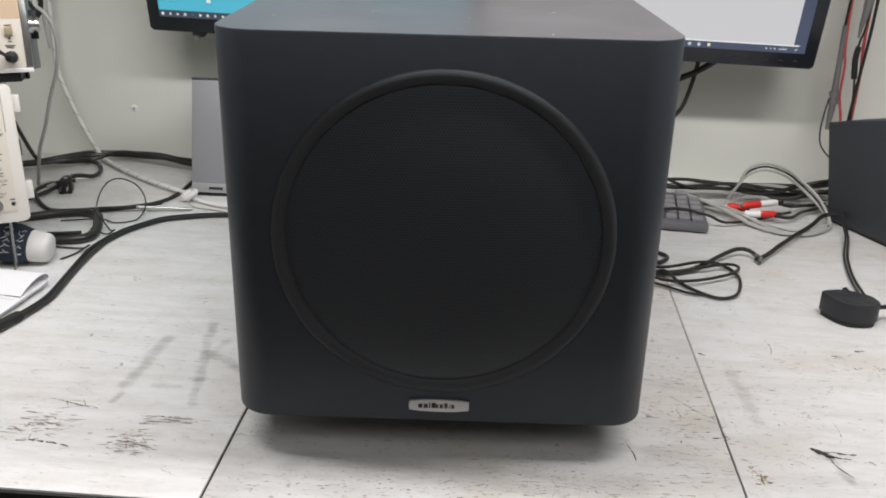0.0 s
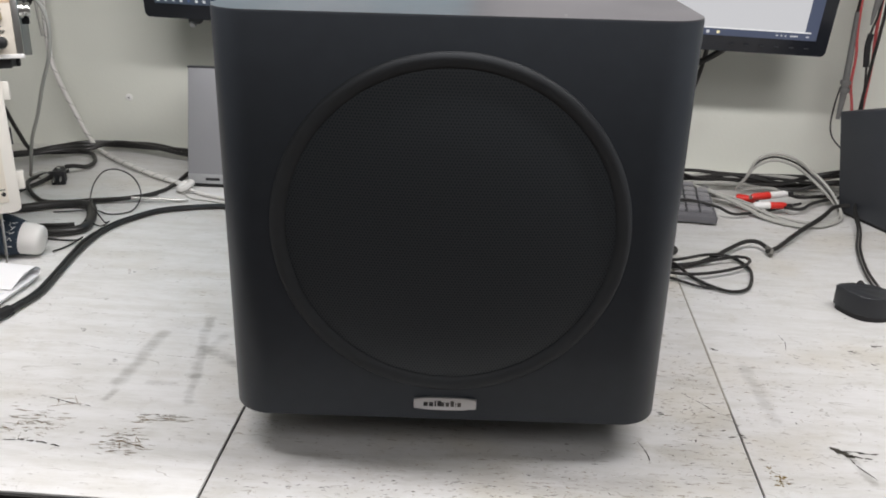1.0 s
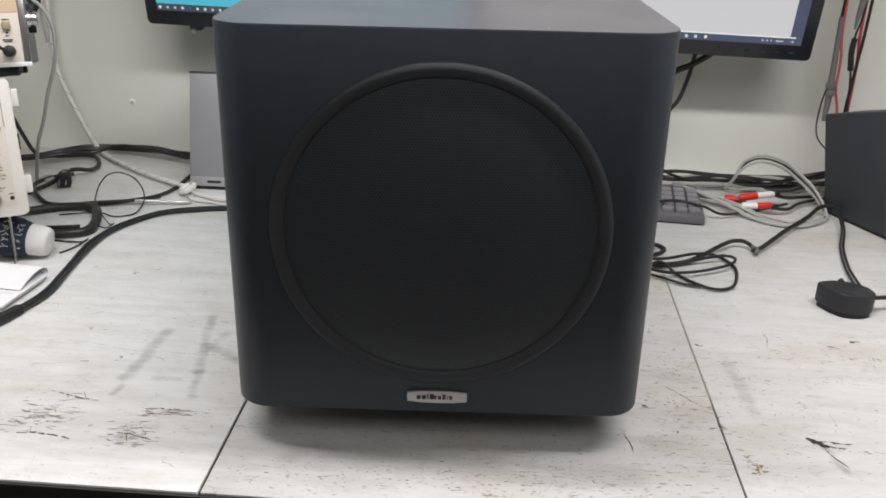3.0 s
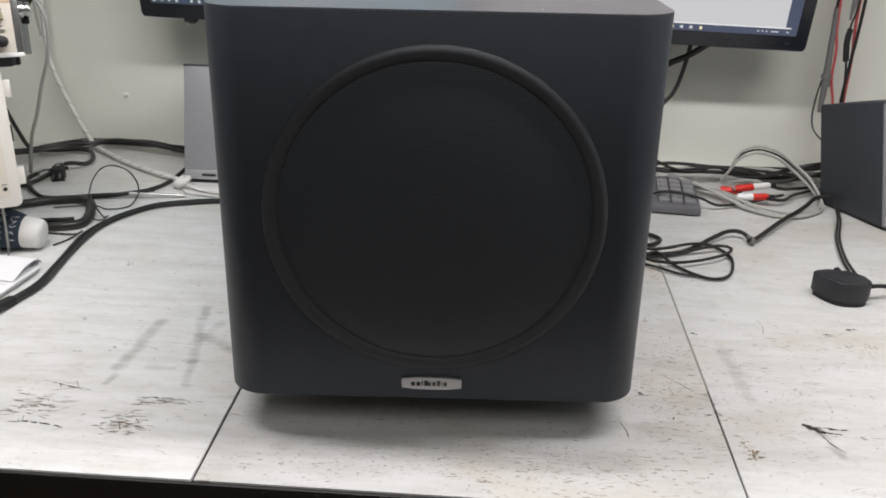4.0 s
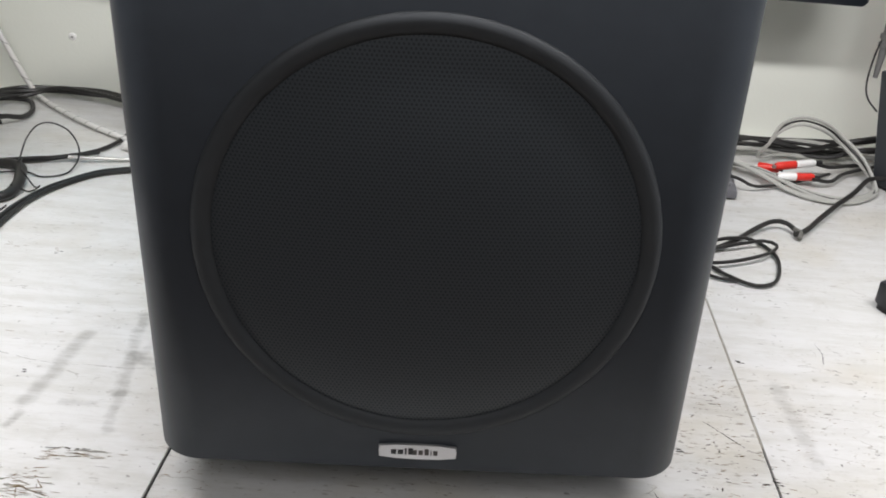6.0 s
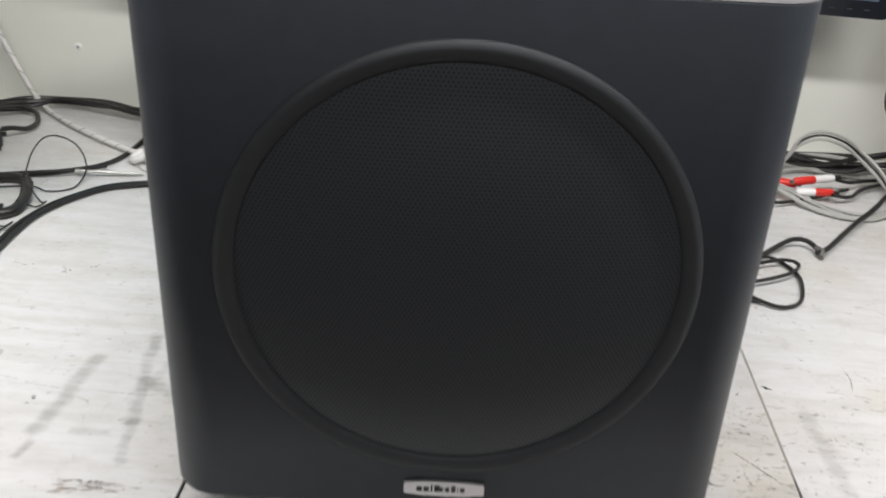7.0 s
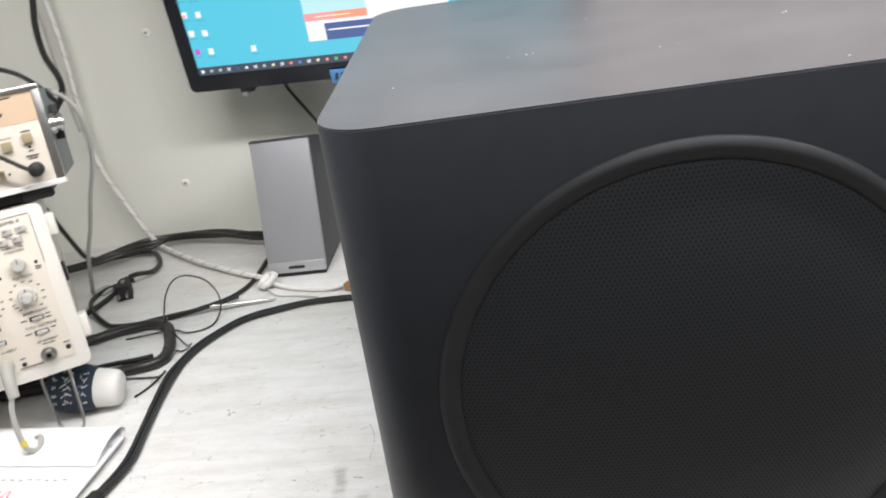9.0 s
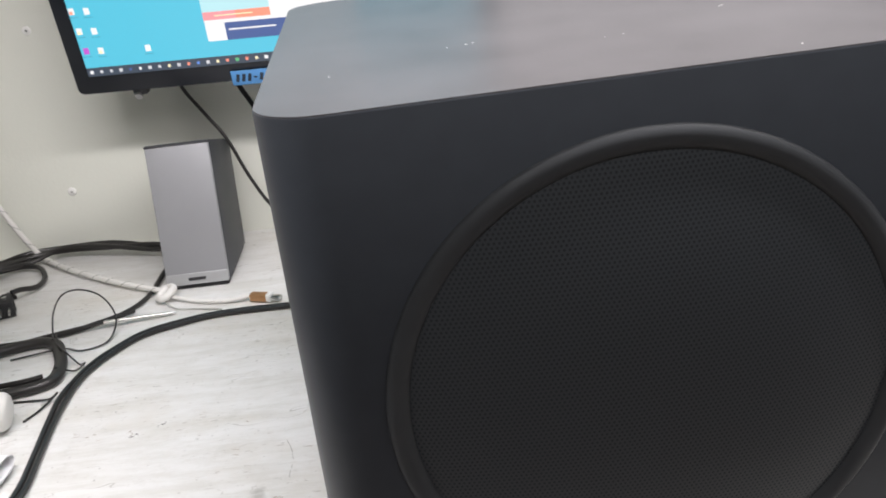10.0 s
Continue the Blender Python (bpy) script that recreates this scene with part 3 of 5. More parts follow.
for x, z, col in ((-0.241, 0.100, SALMON), (-0.223, 0.099, WHITEGLOW), (-0.239, 0.075, CREAMGLOW), (-0.221, 0.074, WHITEGLOW), (-0.238, 0.050, PURPLEGLOW), (-0.220, 0.049, CREAMGLOW), (-0.162, 0.047, WHITEGLOW), (-0.242, 0.125, CREAMGLOW), (-0.224, 0.124, CREAMGLOW), (-0.242, 0.150, WHITEGLOW), (-0.224, 0.149, WHITEGLOW)):
    part("desktop_icon", flat(x - 0.0033, x + 0.0033, z + 0.0005, z + 0.0085, -0.0014), WHITEGLOW if col != PURPLEGLOW else col, scr)
    part("icon_mark", flat(x - 0.0026, x + 0.0012, z + 0.0012, z + 0.0048, -0.0020), col, scr)
    part("caption", flat(x - 0.0055, x + 0.0055, z - 0.0032, z - 0.0024, -0.0014), TEALGLOW, scr)
win = part("window", flat(-0.086, 0.10, 0.0525, 0.20, -0.0014), WHITEGLOW, scr, "white message window with coloured banners")
part("panel", flat(-0.0858, -0.004, 0.089, 0.1998, -0.0020), PALECYAN, scr, "pale cyan side panel")
part("banner", flat(-0.086, -0.046, 0.079, 0.089, -0.0020), PINKGLOW, scr)
part("banner", flat(-0.046, -0.004, 0.079, 0.089, -0.0020), SALMON, scr)
part("banner", flat(-0.062, 0.09, 0.0525, 0.0745, -0.0020), NAVYGLOW, scr)
part("caption", flat(-0.058, 0.0, 0.0650, 0.0668, -0.0026), WHITEGLOW, scr)
part("caption", flat(-0.072, -0.025, 0.0835, 0.0847, -0.0026), CREAMGLOW, scr)
part("tape", box(-0.068, -0.010, -0.0028, -0.0018, -0.007, 0.012, 0.0002), TAPE, mon, "strip of blue tape with a marker scrawl")
bmk = bmesh.new()
for i in range(6):
    bmesh.ops.create_cube(bmk, size=1, matrix=Matrix.Translation((-0.060 + i * 0.0075, -0.0030, 0.0025)) @ Matrix.Rotation(0.25, 4, "Y") @ Matrix.Diagonal((0.0042, 0.0003, 0.010 if i != 3 else 0.002, 1)))
part("scrawl", bmk, NAVY, mon)
knob = part("clamp_knob", lathe([(0, 0), (0.0045, 0), (0.0052, 0.002), (0.0052, 0.008), (0.003, 0.010), (0.003, 0.022), (0, 0.022)], 20), SILVER, mon, "dull metal thumb screw under the bezel", pose(-0.196, 0.014, -0.017, -70, 0, 0))
part("clamp", box(-0.203, -0.183, 0.016, 0.034, -0.016, 0.001, 0.003), GRAPHITE, mon)

mon, scr = monitor(pose(0.5074, 0.7391, 0.2242, 7.8, 1.7, 1.2) @ pose(-0.264, 0, 0.002), "black computer monitor showing a white document page", DOC)
part("taskbar", flat(-0.2449, 0.2449, 0.0213, 0.0320, -0.0014), BLUEGLOW, scr)
part("margin", flat(0.2265, 0.2449, 0.0320, 0.319, -0.0014), BLUEGLOW, scr)
part("margin", flat(-0.2449, 0.2350, 0.0318, 0.0338, -0.0018), WHITEGLOW, scr)
for x, col in ((0.055, CREAMGLOW), (0.069, DOC), (0.083, DOC), (0.098, CREAMGLOW)):
    part("taskbar_icon", prism(rounded(x, x + 0.0048, 0.0242, 0.0290, 0.0020, 4), 0, 0.0004), col, scr, at=pose(0, -0.0016, 0, 90, 0, 0))
for x, w in ((0.185, 0.004), (0.192, 0.003), (0.198, 0.003), (0.206, 0.014), (0.229, 0.005)):
    part("taskbar_icon", flat(x, x + w * 0.8, 0.0258, 0.0276, -0.0020), DOC, scr)
for x in (0.125, 0.146, 0.168, 0.190, 0.212, 0.234):
    part("button", box(x - 0.0035, x + 0.0035, -0.0020, 0.001, 0.0085, 0.0098, 0.0003), SPKSIDE, mon)

cable("monitor_cable", [(-0.413, 0.79, 0.26), (-0.415, 0.80, 0.231), (-0.391, 0.80, 0.189), (-0.371, 0.80, 0.155), (-0.351, 0.80, 0.099), (-0.331, 0.80, 0.056), (-0.30, 0.80, 0.01), (-0.25, 0.79, 0.004)], 0.0024, CABLE, "thin black cable hanging from the monitor to the bench")
cable("monitor_cable", [(-0.350, 0.79, 0.26), (-0.341, 0.80, 0.227), (-0.328, 0.80, 0.199), (-0.29, 0.80, 0.12), (-0.24, 0.80, 0.03), (-0.18, 0.78, 0.005)], 0.0034, CABLE, "black video cable hanging from the monitor to the bench")
cable("monitor_cable", [(0.352, 0.79, 0.26), (0.347, 0.80, 0.218), (0.342, 0.80, 0.187), (0.331, 0.80, 0.146), (0.313, 0.80, 0.121), (0.27, 0.80, 0.07), (0.20, 0.80, 0.01), (0.12, 0.78, 0.005)], 0.0034, CABLE, "black power cable looping down from the monitor")
cable("monitor_cable", [(0.385, 0.79, 0.235), (0.368, 0.80, 0.217), (0.343, 0.80, 0.201), (0.313, 0.80, 0.186), (0.25, 0.80, 0.14), (0.16, 0.80, 0.03), (0.10, 0.78, 0.006)], 0.0050, CABLE, "thick black video cable sloping down from the monitor")


# ---- computer speakers ----
def side_profile(prof, x0, x1, bevel=0.0):
    bm = bmesh.new()
    lo = [bm.verts.new((x0, y, z)) for y, z in prof]
    hi = [bm.verts.new((x1, y, z)) for y, z in prof]
    n = len(prof)
    bm.faces.new(lo[::-1]), bm.faces.new(hi)
    for i in range(n):
        bm.faces.new((lo[i], lo[(i + 1) % n], hi[(i + 1) % n], hi[i]))
    if bevel:
        bmesh.ops.bevel(bm, geom=bm.edges[:], offset=bevel, segments=3, profile=0.5, affect="EDGES")
    return bm


spk = thing("computer_speaker", pose(-0.4125, 0.658, 0, 0, 0, 0) @ Matrix.Diagonal((1, 1, 1.014, 1)), "small silver and graphite computer speaker leaning back", "speaker", "computer speakers")
part("body", side_profile([(0.0045, 0.0045), (0.0470, 0.1785), (0.161, 0.1470), (0.127, 0.0045)], -0.0410, 0.0410, 0.003), SPKSIDE, spk, "graphite plastic body")
part("front_panel", side_profile([(-0.0005, 0.0070), (0.0420, 0.1765), (0.0475, 0.1760), (0.0055, 0.0055)], -0.0402, 0.0402, 0.0015), SPKFRONT, spk, "silver cloth front")
part("top_cap", side_profile([(0.0415, 0.1760), (0.0420, 0.1785), (0.052, 0.1775), (0.052, 0.1740)], -0.0408, 0.0408, 0.0006), GRAPHITE, spk)
part("chin", side_profile([(-0.0012, 0.0065), (0.0022, 0.0205), (0.0052, 0.0205), (0.0032, 0.0065)], -0.0396, 0.0396, 0.0004), SILVER, spk, "silver strip along the foot")
part("mark", side_profile([(-0.0010, 0.0117), (-0.0001, 0.0152), (0.0012, 0.0152), (0.0005, 0.0117)], -0.011, 0.011), INK, spk)
part("base", side_profile([(0.001, 0.0), (0.002, 0.0065), (0.126, 0.0065), (0.125, 0.0)], -0.0385, 0.0385, 0.0015), RUBBER, spk)
spk2 = copy_thing(spk, pose(0.6440, 0.588, 0, 0, 0, 26))
tagged(spk2, "graphite computer speaker standing turned beside tangled cables")

# ---- wall fixings ----
PLUGWHITE = material("wall_plug", (0.88, 0.88, 0.85), 0.5, vary=0.03)
for x, z in ((-0.6145, 0.0915), (-0.6135, 0.3205)):
    sc = thing("wall_screw", pose(x, WY, z, 90, 0, 0), "small steel screw with a pale plug in the wall", "screw", "screws in the wall")
    part("head", lathe([(0, 0.0022), (0.0014, 0.0020), (0.0021, 0.0012), (0.0022, 0.0)], 14), STEEL, sc)
    part("slot", box(-0.0015, 0.0015, -0.0003, 0.0003, 0.0018, 0.0024), INK, sc)
    part("plug", lathe([(0.0, 0.0008), (0.0052, 0.0012), (0.0060, 0.0008), (0.0064, 0.0)], 16), PLUGWHITE, sc)

# ---- signal generator ----
def disc(r, h, n=24, bevel=0.0006):
    return lathe([(0, h), (r - bevel, h), (r, h - bevel), (r, 0), (0, 0)], n)


def text(words, size, x, z, parent, mat=None, y=-0.0006):
    c = bpy.data.curves.new("lettering", "FONT")
    c.body, c.size, c.align_x, c.align_y, c.extrude = words, size, "CENTER", "CENTER", 0.0001
    c.materials.append(mat or INKGREY)
    ob = new("lettering", c)
    ob.parent = parent
    ob.matrix_local = pose(x, y, z, 90, 0, 0)
    return ob


def bars(items, parent, mat, y=-0.0005):
    bm = bmesh.new()
    for x, z, w, h in items:
        bmesh.ops.create_cube(bm, size=1, matrix=Matrix.Translation((x, y + 0.0002, z)) @ Matrix.Diagonal((w, 0.0004, h, 1)))
    return tagged(part("print", bm, mat, parent), kind="stuff")


FRONT = lambda x, z, y=0.0: pose(x, y, z, 90, 0, 0)
gen = thing("signal_generator", pose(-0.5349, 0.3838, 0.2493, -10, 0, 26) @ Matrix.Scale(0.934, 4), "cream bench signal generator with tan display panel and olive buttons", "instrument")
part("case", box(-0.298, -0.001, 0.006, 0.25, 0.002, 0.101, 0.001), material("instrument_case", (0.22, 0.22, 0.21), 0.5, vary=0.2, scale=40), gen, "grey metal case")
part("faceplate", box(-0.296, -0.006, 0.0, 0.008, 0.004, 0.098, 0.0006), CREAM, gen)
part("panel", box(-0.296, -0.0065, -0.0004, 0.002, 0.0675, 0.0978), TAN, gen, "tan display panel")
part("trim", box(-0.300, 0.002, -0.003, 0.010, 0.098, 0.1035, 0.001), STEEL, gen, "bright metal top rail")
part("trim", box(-0.300, 0.002, -0.003, 0.010, -0.001, 0.0045, 0.001), WHITEP, gen, "pale bottom rail")
part("trim", box(-0.0065, 0.0015, -0.002, 0.012, 0.0, 0.102, 0.001), STEEL, gen, "scratched metal side rail")
part("display", box(-0.120, -0.0485, -0.0012, 0.002, 0.0705, 0.0905, 0.0005), DISPLAY, gen, "dark display window")
for x, z in ((-0.0225, 0.0515), (-0.0435, 0.0472), (-0.0575, 0.0462), (-0.0715, 0.0455), (-0.0855, 0.0450), (-0.0580, 0.0195), (-0.0720, 0.0190)):
    part("button", box(x - 0.0047, x + 0.0047, -0.005, 0.001, z - 0.0050, z + 0.0050, 0.0008), OLIVE, gen)
for x, z in ((-0.0225, 0.0425), (-0.0490, 0.0195), (-0.0815, 0.0190)):
    part("lamp", disc(0.0013, 0.0010, 12, 0.0003), INK, gen, at=FRONT(x, z))
bars([(-0.0225, 0.0590, 0.009, 0.0012), (-0.0225, 0.0385, 0.005, 0.0011), (-0.0225, 0.0335, 0.012, 0.0012), (-0.0225, 0.0310, 0.009, 0.0011), (-0.060, 0.0555, 0.046, 0.0004), (-0.065, 0.0268, 0.009, 0.0011), (-0.041, 0.0800, 0.006, 0.0010), (-0.041, 0.0783, 0.005, 0.0010), (-0.042, 0.0945, 0.030, 0.0012), (-0.08, 0.0945, 0.02, 0.0012)], gen, INKGREY, y=-0.0009)
bnc = part("output_socket", lathe([(0, 0.008), (0.0052, 0.008), (0.0056, 0.002), (0.0078, 0.002), (0.0082, 0.0), (0, 0)], 24), STEEL, gen, at=FRONT(-0.0225, 0.0190))
clamp = part("side_clamp", lathe([(0, 0.013), (0.0085, 0.013), (0.0095, 0.011), (0.0095, 0.0085), (0.0080, 0.0080), (0.0080, 0.0050), (0.0105, 0.0045), (0.0110, 0.0), (0, 0)], 28), STEEL, gen, "bright metal clamp on the side", pose(0.0010, 0.038, 0.060, 0, 90, 0))
part("strap", box(0.0012, 0.0105, 0.052, 0.062, 0.042, 0.080, 0.001), RUBBER, gen, "black strap behind the clamp")
for x in (-0.28, -0.03):
    for y, h in ((0.02, 0.013), (0.18, 0.013)):
        part("foot", box(x - 0.015, x + 0.015, y - 0.012, y + 0.012, -h, 0.003, 0.002), RUBBER, gen)
part("shelf_pad", box(-0.29, -0.02, 0.020, 0.2, -0.0125, 0.003, 0.001), RUBBER, gen, "black pad between the stacked instruments")
gm = gen.matrix_world.copy()
W = lambda m, x, y, z: tuple(m @ Vector((x, y, z)))
gl = thing("output_lead", pose(0, 0, 0), "black coaxial lead plugged into the signal generator", "cable")
part("plug", tube([Vector(W(gm, -0.0225, q, 0.019)) for q in (-0.001, -0.010, -0.017, -0.019)], lambda t: 0.0068 if t < 0.8 else 0.004, 16), RUBBER, gl, "black plug")
part("lead", tube(smooth_path([W(gm, -0.0225, -0.016, 0.019), W(gm, -0.030, -0.022, 0.0225), W(gm, -0.047, -0.022, 0.037), W(gm, -0.072, -0.020, 0.056), W(gm, -0.11, -0.02, 0.08), W(gm, -0.17, -0.02, 0.10)]), 0.0021), CABLE, gl)

# ---- oscilloscope ----
scope = thing("oscilloscope", pose(-0.545, 0.341, 0.071, -10, 0, 30), "off-white bench oscilloscope tilted up on its wire stand", "instrument")
part("case", box(-0.318, -0.004, 0.012, 0.36, 0.003, 0.164, 0.003), OFFWHITE, scope)
bz = prism(rounded(-0.32, 0.002, -0.001, 0.168, 0.007, 5), 0, 0.022, 0.002)
part("bezel", bz, OFFWHITE, scope, "rounded front frame", at=pose(0, 0.022, 0, 90, 0, 0))
part("faceplate", box(-0.31, -0.0105, -0.0012, 0.004, 0.012, 0.1605, 0.0005), CREAM, scope)
bars([(-0.16, 0.1608, 0.298, 0.0008), (-0.0107, 0.135, 0.0006, 0.05)], scope, INKGREY, y=-0.0014)
for x, z in ((-0.0340, 0.1150), (-0.0720, 0.1150)):
    k = part("knob", lathe([(0, 0.010), (0.0055, 0.010), (0.0066, 0.0085), (0.0072, 0.0), (0, 0)], 28), KNOB, scope, at=FRONT(x, z, -0.001))
    part("pointer", box(-0.0004, 0.0004, 0.001, 0.0062, 0.0098, 0.0103), INKGREY, k)
for x, z in ((-0.0355, 0.0825), (-0.0735, 0.0825)):
    k = part("knob", lathe([(0, 0.016), (0.0040, 0.016), (0.0048, 0.0145), (0.0052, 0.009), (0.0078, 0.009), (0.0086, 0.0075), (0.0092, 0.0), (0, 0)], 32), KNOB, scope, at=FRONT(x, z, -0.001))
    part("pointer", box(-0.0005, 0.0005, 0.0045, 0.0088, 0.0086, 0.0093), INKGREY, k)
    ticks = []
    for i in range(11):
        q = radians(-140 + 28 * i)
        ticks.append((x + 0.0150 * math.sin(q), z + 0.0150 * math.cos(q), 0.0030, 0.0011))
    bars(ticks, scope, INKGREY, y=-0.0016)
for x, z in ((-0.0210, 0.1482), (-0.0342, 0.1482), (-0.0474, 0.1482), (-0.0275, 0.1392), (-0.0405, 0.1392), (-0.072, 0.1482), (-0.085, 0.1482), (-0.0785, 0.1392)):
    k = part("button", box(x - 0.0046, x + 0.0046, -0.0045, 0.001, z - 0.0031, z + 0.0031, 0.0006), KNOB, scope)
    bars([(x - 0.0015, z + 0.0009, 0.003, 0.0009)], scope, INKGREY, y=-0.0050)
for x, z in ((-0.0340, 0.0590), (-0.0335, 0.0445), (-0.0740, 0.0590), (-0.0735, 0.0445)):
    part("switch", box(x - 0.0068, x + 0.0068, -0.0018, 0.001, z - 0.0024, z + 0.0024, 0.0004), INKGREY, scope)
    part("slider", box(x - 0.0045, x + 0.0055, -0.0040, 0.001, z - 0.0018, z + 0.0014, 0.0005), KNOB, scope)
for x, z in ((-0.0340, 0.0210),):
    s_ = part("socket", lathe([(0.0030, 0.012), (0.0046, 0.012), (0.0050, 0.004), (0.0074, 0.004), (0.0078, 0.0), (0.0030, 0.0)], 28), STEEL, scope, "bayonet socket", FRONT(x, z, -0.001))
    part("core", disc(0.0030, 0.004, 16), INK, s_)
for x, z, r in ((-0.0150, 0.0220, 0.0026), (-0.0180, 0.1130, 0.0016), (-0.0580, 0.0175, 0.0022), (-0.0540, 0.1130, 0.0016), (-0.0530, 0.1060, 0.0014)):
    part("jack", disc(r, 0.0006, 14, 0.0002), INK, scope, at=FRONT(x, z, -0.0012))
text("CHANNEL B", 0.0047, -0.0335, 0.1560, scope, y=-0.0016)
text("VERTICAL", 0.0040, -0.0335, 0.1320, scope, y=-0.0016)
text("POSITION", 0.0040, -0.0335, 0.1280, scope, y=-0.0016)
text("VOLTS/DIV", 0.0038, -0.0340, 0.1020, scope, y=-0.0016)
text("BANDWIDTH", 0.0038, -0.0335, 0.0655, scope, y=-0.0016)
text("INPUT COUPLING", 0.0036, -0.0320, 0.0510, scope, y=-0.0016)
text("CH B INPUT", 0.0038, -0.0310, 0.0350, scope, y=-0.0016)
text("CH A INPUT", 0.0038, -0.0700, 0.0350, scope, y=-0.0016)
bars([(-0.0175, 0.1085, 0.006, 0.0011), (-0.0175, 0.1065, 0.005, 0.0011), (-0.0230, 0.0610, 0.005, 0.0010), (-0.0230, 0.0575, 0.005, 0.0010), (-0.0460, 0.0590, 0.006, 0.0010), (-0.0455, 0.0450, 0.006, 0.0010), (-0.0220, 0.0465, 0.005, 0.0010), (-0.031, 0.0318, 0.012, 0.0009), (-0.0155, 0.0275, 0.006, 0.0010), (-0.052, 0.0140, 0.022, 0.0010), (-0.0480, 0.0740, 0.004, 0.0010), (-0.0580, 0.0235, 0.005, 0.0010)], scope, INKGREY, y=-0.0016)
for z in (0.1325, 0.0250):
    part("clip", box(0.0005, 0.010, 0.006, 0.030, z, z + 0.022, 0.002), OFFWHITE, scope, "pale corner bumper")
part("handle_boss", disc(0.011, 0.008, 20), RUBBER, scope, at=pose(-0.0045, 0.07, 0.085, 0, 90, 0))
for x in (-0.0385, -0.2800):
    pts = [(x - 0.012, 0.020, 0.003), (x - 0.010, 0.006, -0.035), (x - 0.005, -0.001, -0.0625), (x + 0.006, -0.001, -0.0645), (x + 0.014, 0.0, -0.0610), (x + 0.0155, 0.008, -0.035), (x + 0.016, 0.022, 0.003)]
    part("wire_stand", tube(smooth_path(pts, 0.003), 0.0016, 8), STEEL, scope, "bent steel wire stand")
for x in (-0.28, -0.04):
    part("foot", box(x - 0.012, x + 0.012, 0.325, 0.35, -0.010, 0.004, 0.002), RUBBER, scope)
sm = scope.matrix_world.copy()
pl = thing("scope_probe_lead", pose(0, 0, 0), "grey probe lead plugged into the oscilloscope", "cable")
part("plug", tube([Vector(W(sm, -0.0735, q, zz)) for q, zz in ((-0.002, 0.021), (-0.012, 0.020), (-0.020, 0.016), (-0.026, 0.008), (-0.029, -0.004))], lambda t: 0.0072 - 0.002 * t, 18), CABLEGREY, pl, "grey ribbed plug")
part("lead", tube(smooth_path([W(sm, -0.0735, -0.028, 0.002), W(sm, -0.079, -0.031, -0.015), W(sm, -0.080, -0.034, -0.040), W(sm, -0.077, -0.034, -0.056), W(sm, -0.068, -0.030, -0.060), W(sm, -0.064, -0.022, -0.052), W(sm, -0.072, -0.005, -0.058)], 0.004), 0.0026), CABLEGREY, pl)
part("marker_band", tube([Vector(W(sm, -0.0795, -0.034, -0.046)), Vector(W(sm, -0.0783, -0.034, -0.052))], 0.0031, 10), material("yellow_band", (0.7, 0.55, 0.08), 0.5), pl)

# ---- small bottle ----
bottle = thing("bottle", pose(-0.5370, 0.3700, 0.0200, 0, 0, 186) @ pose(0, 0, 0, 0, 81, 0), "small navy printed bottle with white rounded cap lying on the bench", "bottle")
CAP_END = 0.026
part("cap", lathe([(0, 0.0), (0.012, 0.0006), (0.0165, 0.0022), (0.0186, 0.0050), (0.0196, 0.009), (0.0204, 0.018), (0.0208, CAP_END), (0, CAP_END)], 40), TOECAP, bottle, "white rounded plastic cap")
part("body", lathe([(0, CAP_END), (0.0212, CAP_END), (0.0224, 0.029), (0.0258, 0.042), (0.0268, 0.056), (0.0255, 0.068), (0.0215, 0.073), (0, 0.074)], 40), NAVY, bottle, "navy printed body")
bmk = bmesh.new()
rnd = random.Random(4)
for row, z0, z1 in ((0, 0.031, 0.041), (1, 0.046, 0.056), (2, 0.061, 0.066)):
    for i in range(5 if row < 2 else 4):
        mid = radians(85 + 19 * i + rnd.uniform(-2, 2))
        for j in range(3):
            a = mid + radians(rnd.uniform(-4, 4))
            zc = z0 + (z1 - z0) * (0.2 + 0.3 * j)
            turn = Matrix.Rotation(a, 4, "Z") @ Matrix.Translation((0.0227 + 0.0040 * min(1, (zc - 0.029) / 0.022), 0, zc)) @ Matrix.Rotation(rnd.uniform(-1.2, 1.2), 4, "X")
            bmesh.ops.create_cube(bmk, size=1, matrix=turn @ Matrix.Diagonal((0.0006, 0.0008, (z1 - z0) * rnd.uniform(0.35, 0.75), 1)))
tagged(part("print", bmk, CABLEWHITE, bottle, "white printed strokes"), kind="stuff")

# ---- note pad ----
pad = thing("note_pad", pose(-0.512, 0.289, 0.0, 0, 0, -6), "white note pad with flipped-over page and red handwriting", "notebook")
for i in range(4):
    part("sheet", box(-0.215 + 0.001 * i, 0.002 * (i - 1), -0.28 + 0.002 * i, 0.004, 0.0021 * i + 0.0005, 0.0021 * i + 0.0024, 0.0003), PAPER, pad)
fold = [(-0.043, 0.0105), (-0.03, 0.0155), (-0.012, 0.0195), (0.006, 0.0190), (0.014, 0.0125), (0.009, 0.0065), (-0.004, 0.0060), (-0.012, 0.0095)]
bmk = bmesh.new()
pa = smooth_path([(0, y, z) for y, z in fold], 0.002)
inner = []
for i, q in enumerate(pa):
    d = (pa[min(i + 1, len(pa) - 1)] - pa[max(i - 1, 0)]).normalized()
    inner.append(q + Vector((0, d.z, -d.y)) * 0.0009)
ring = [(q.y, q.z) for q in pa] + [(q.y, q.z) for q in inner[::-1]]
n = len(pa)
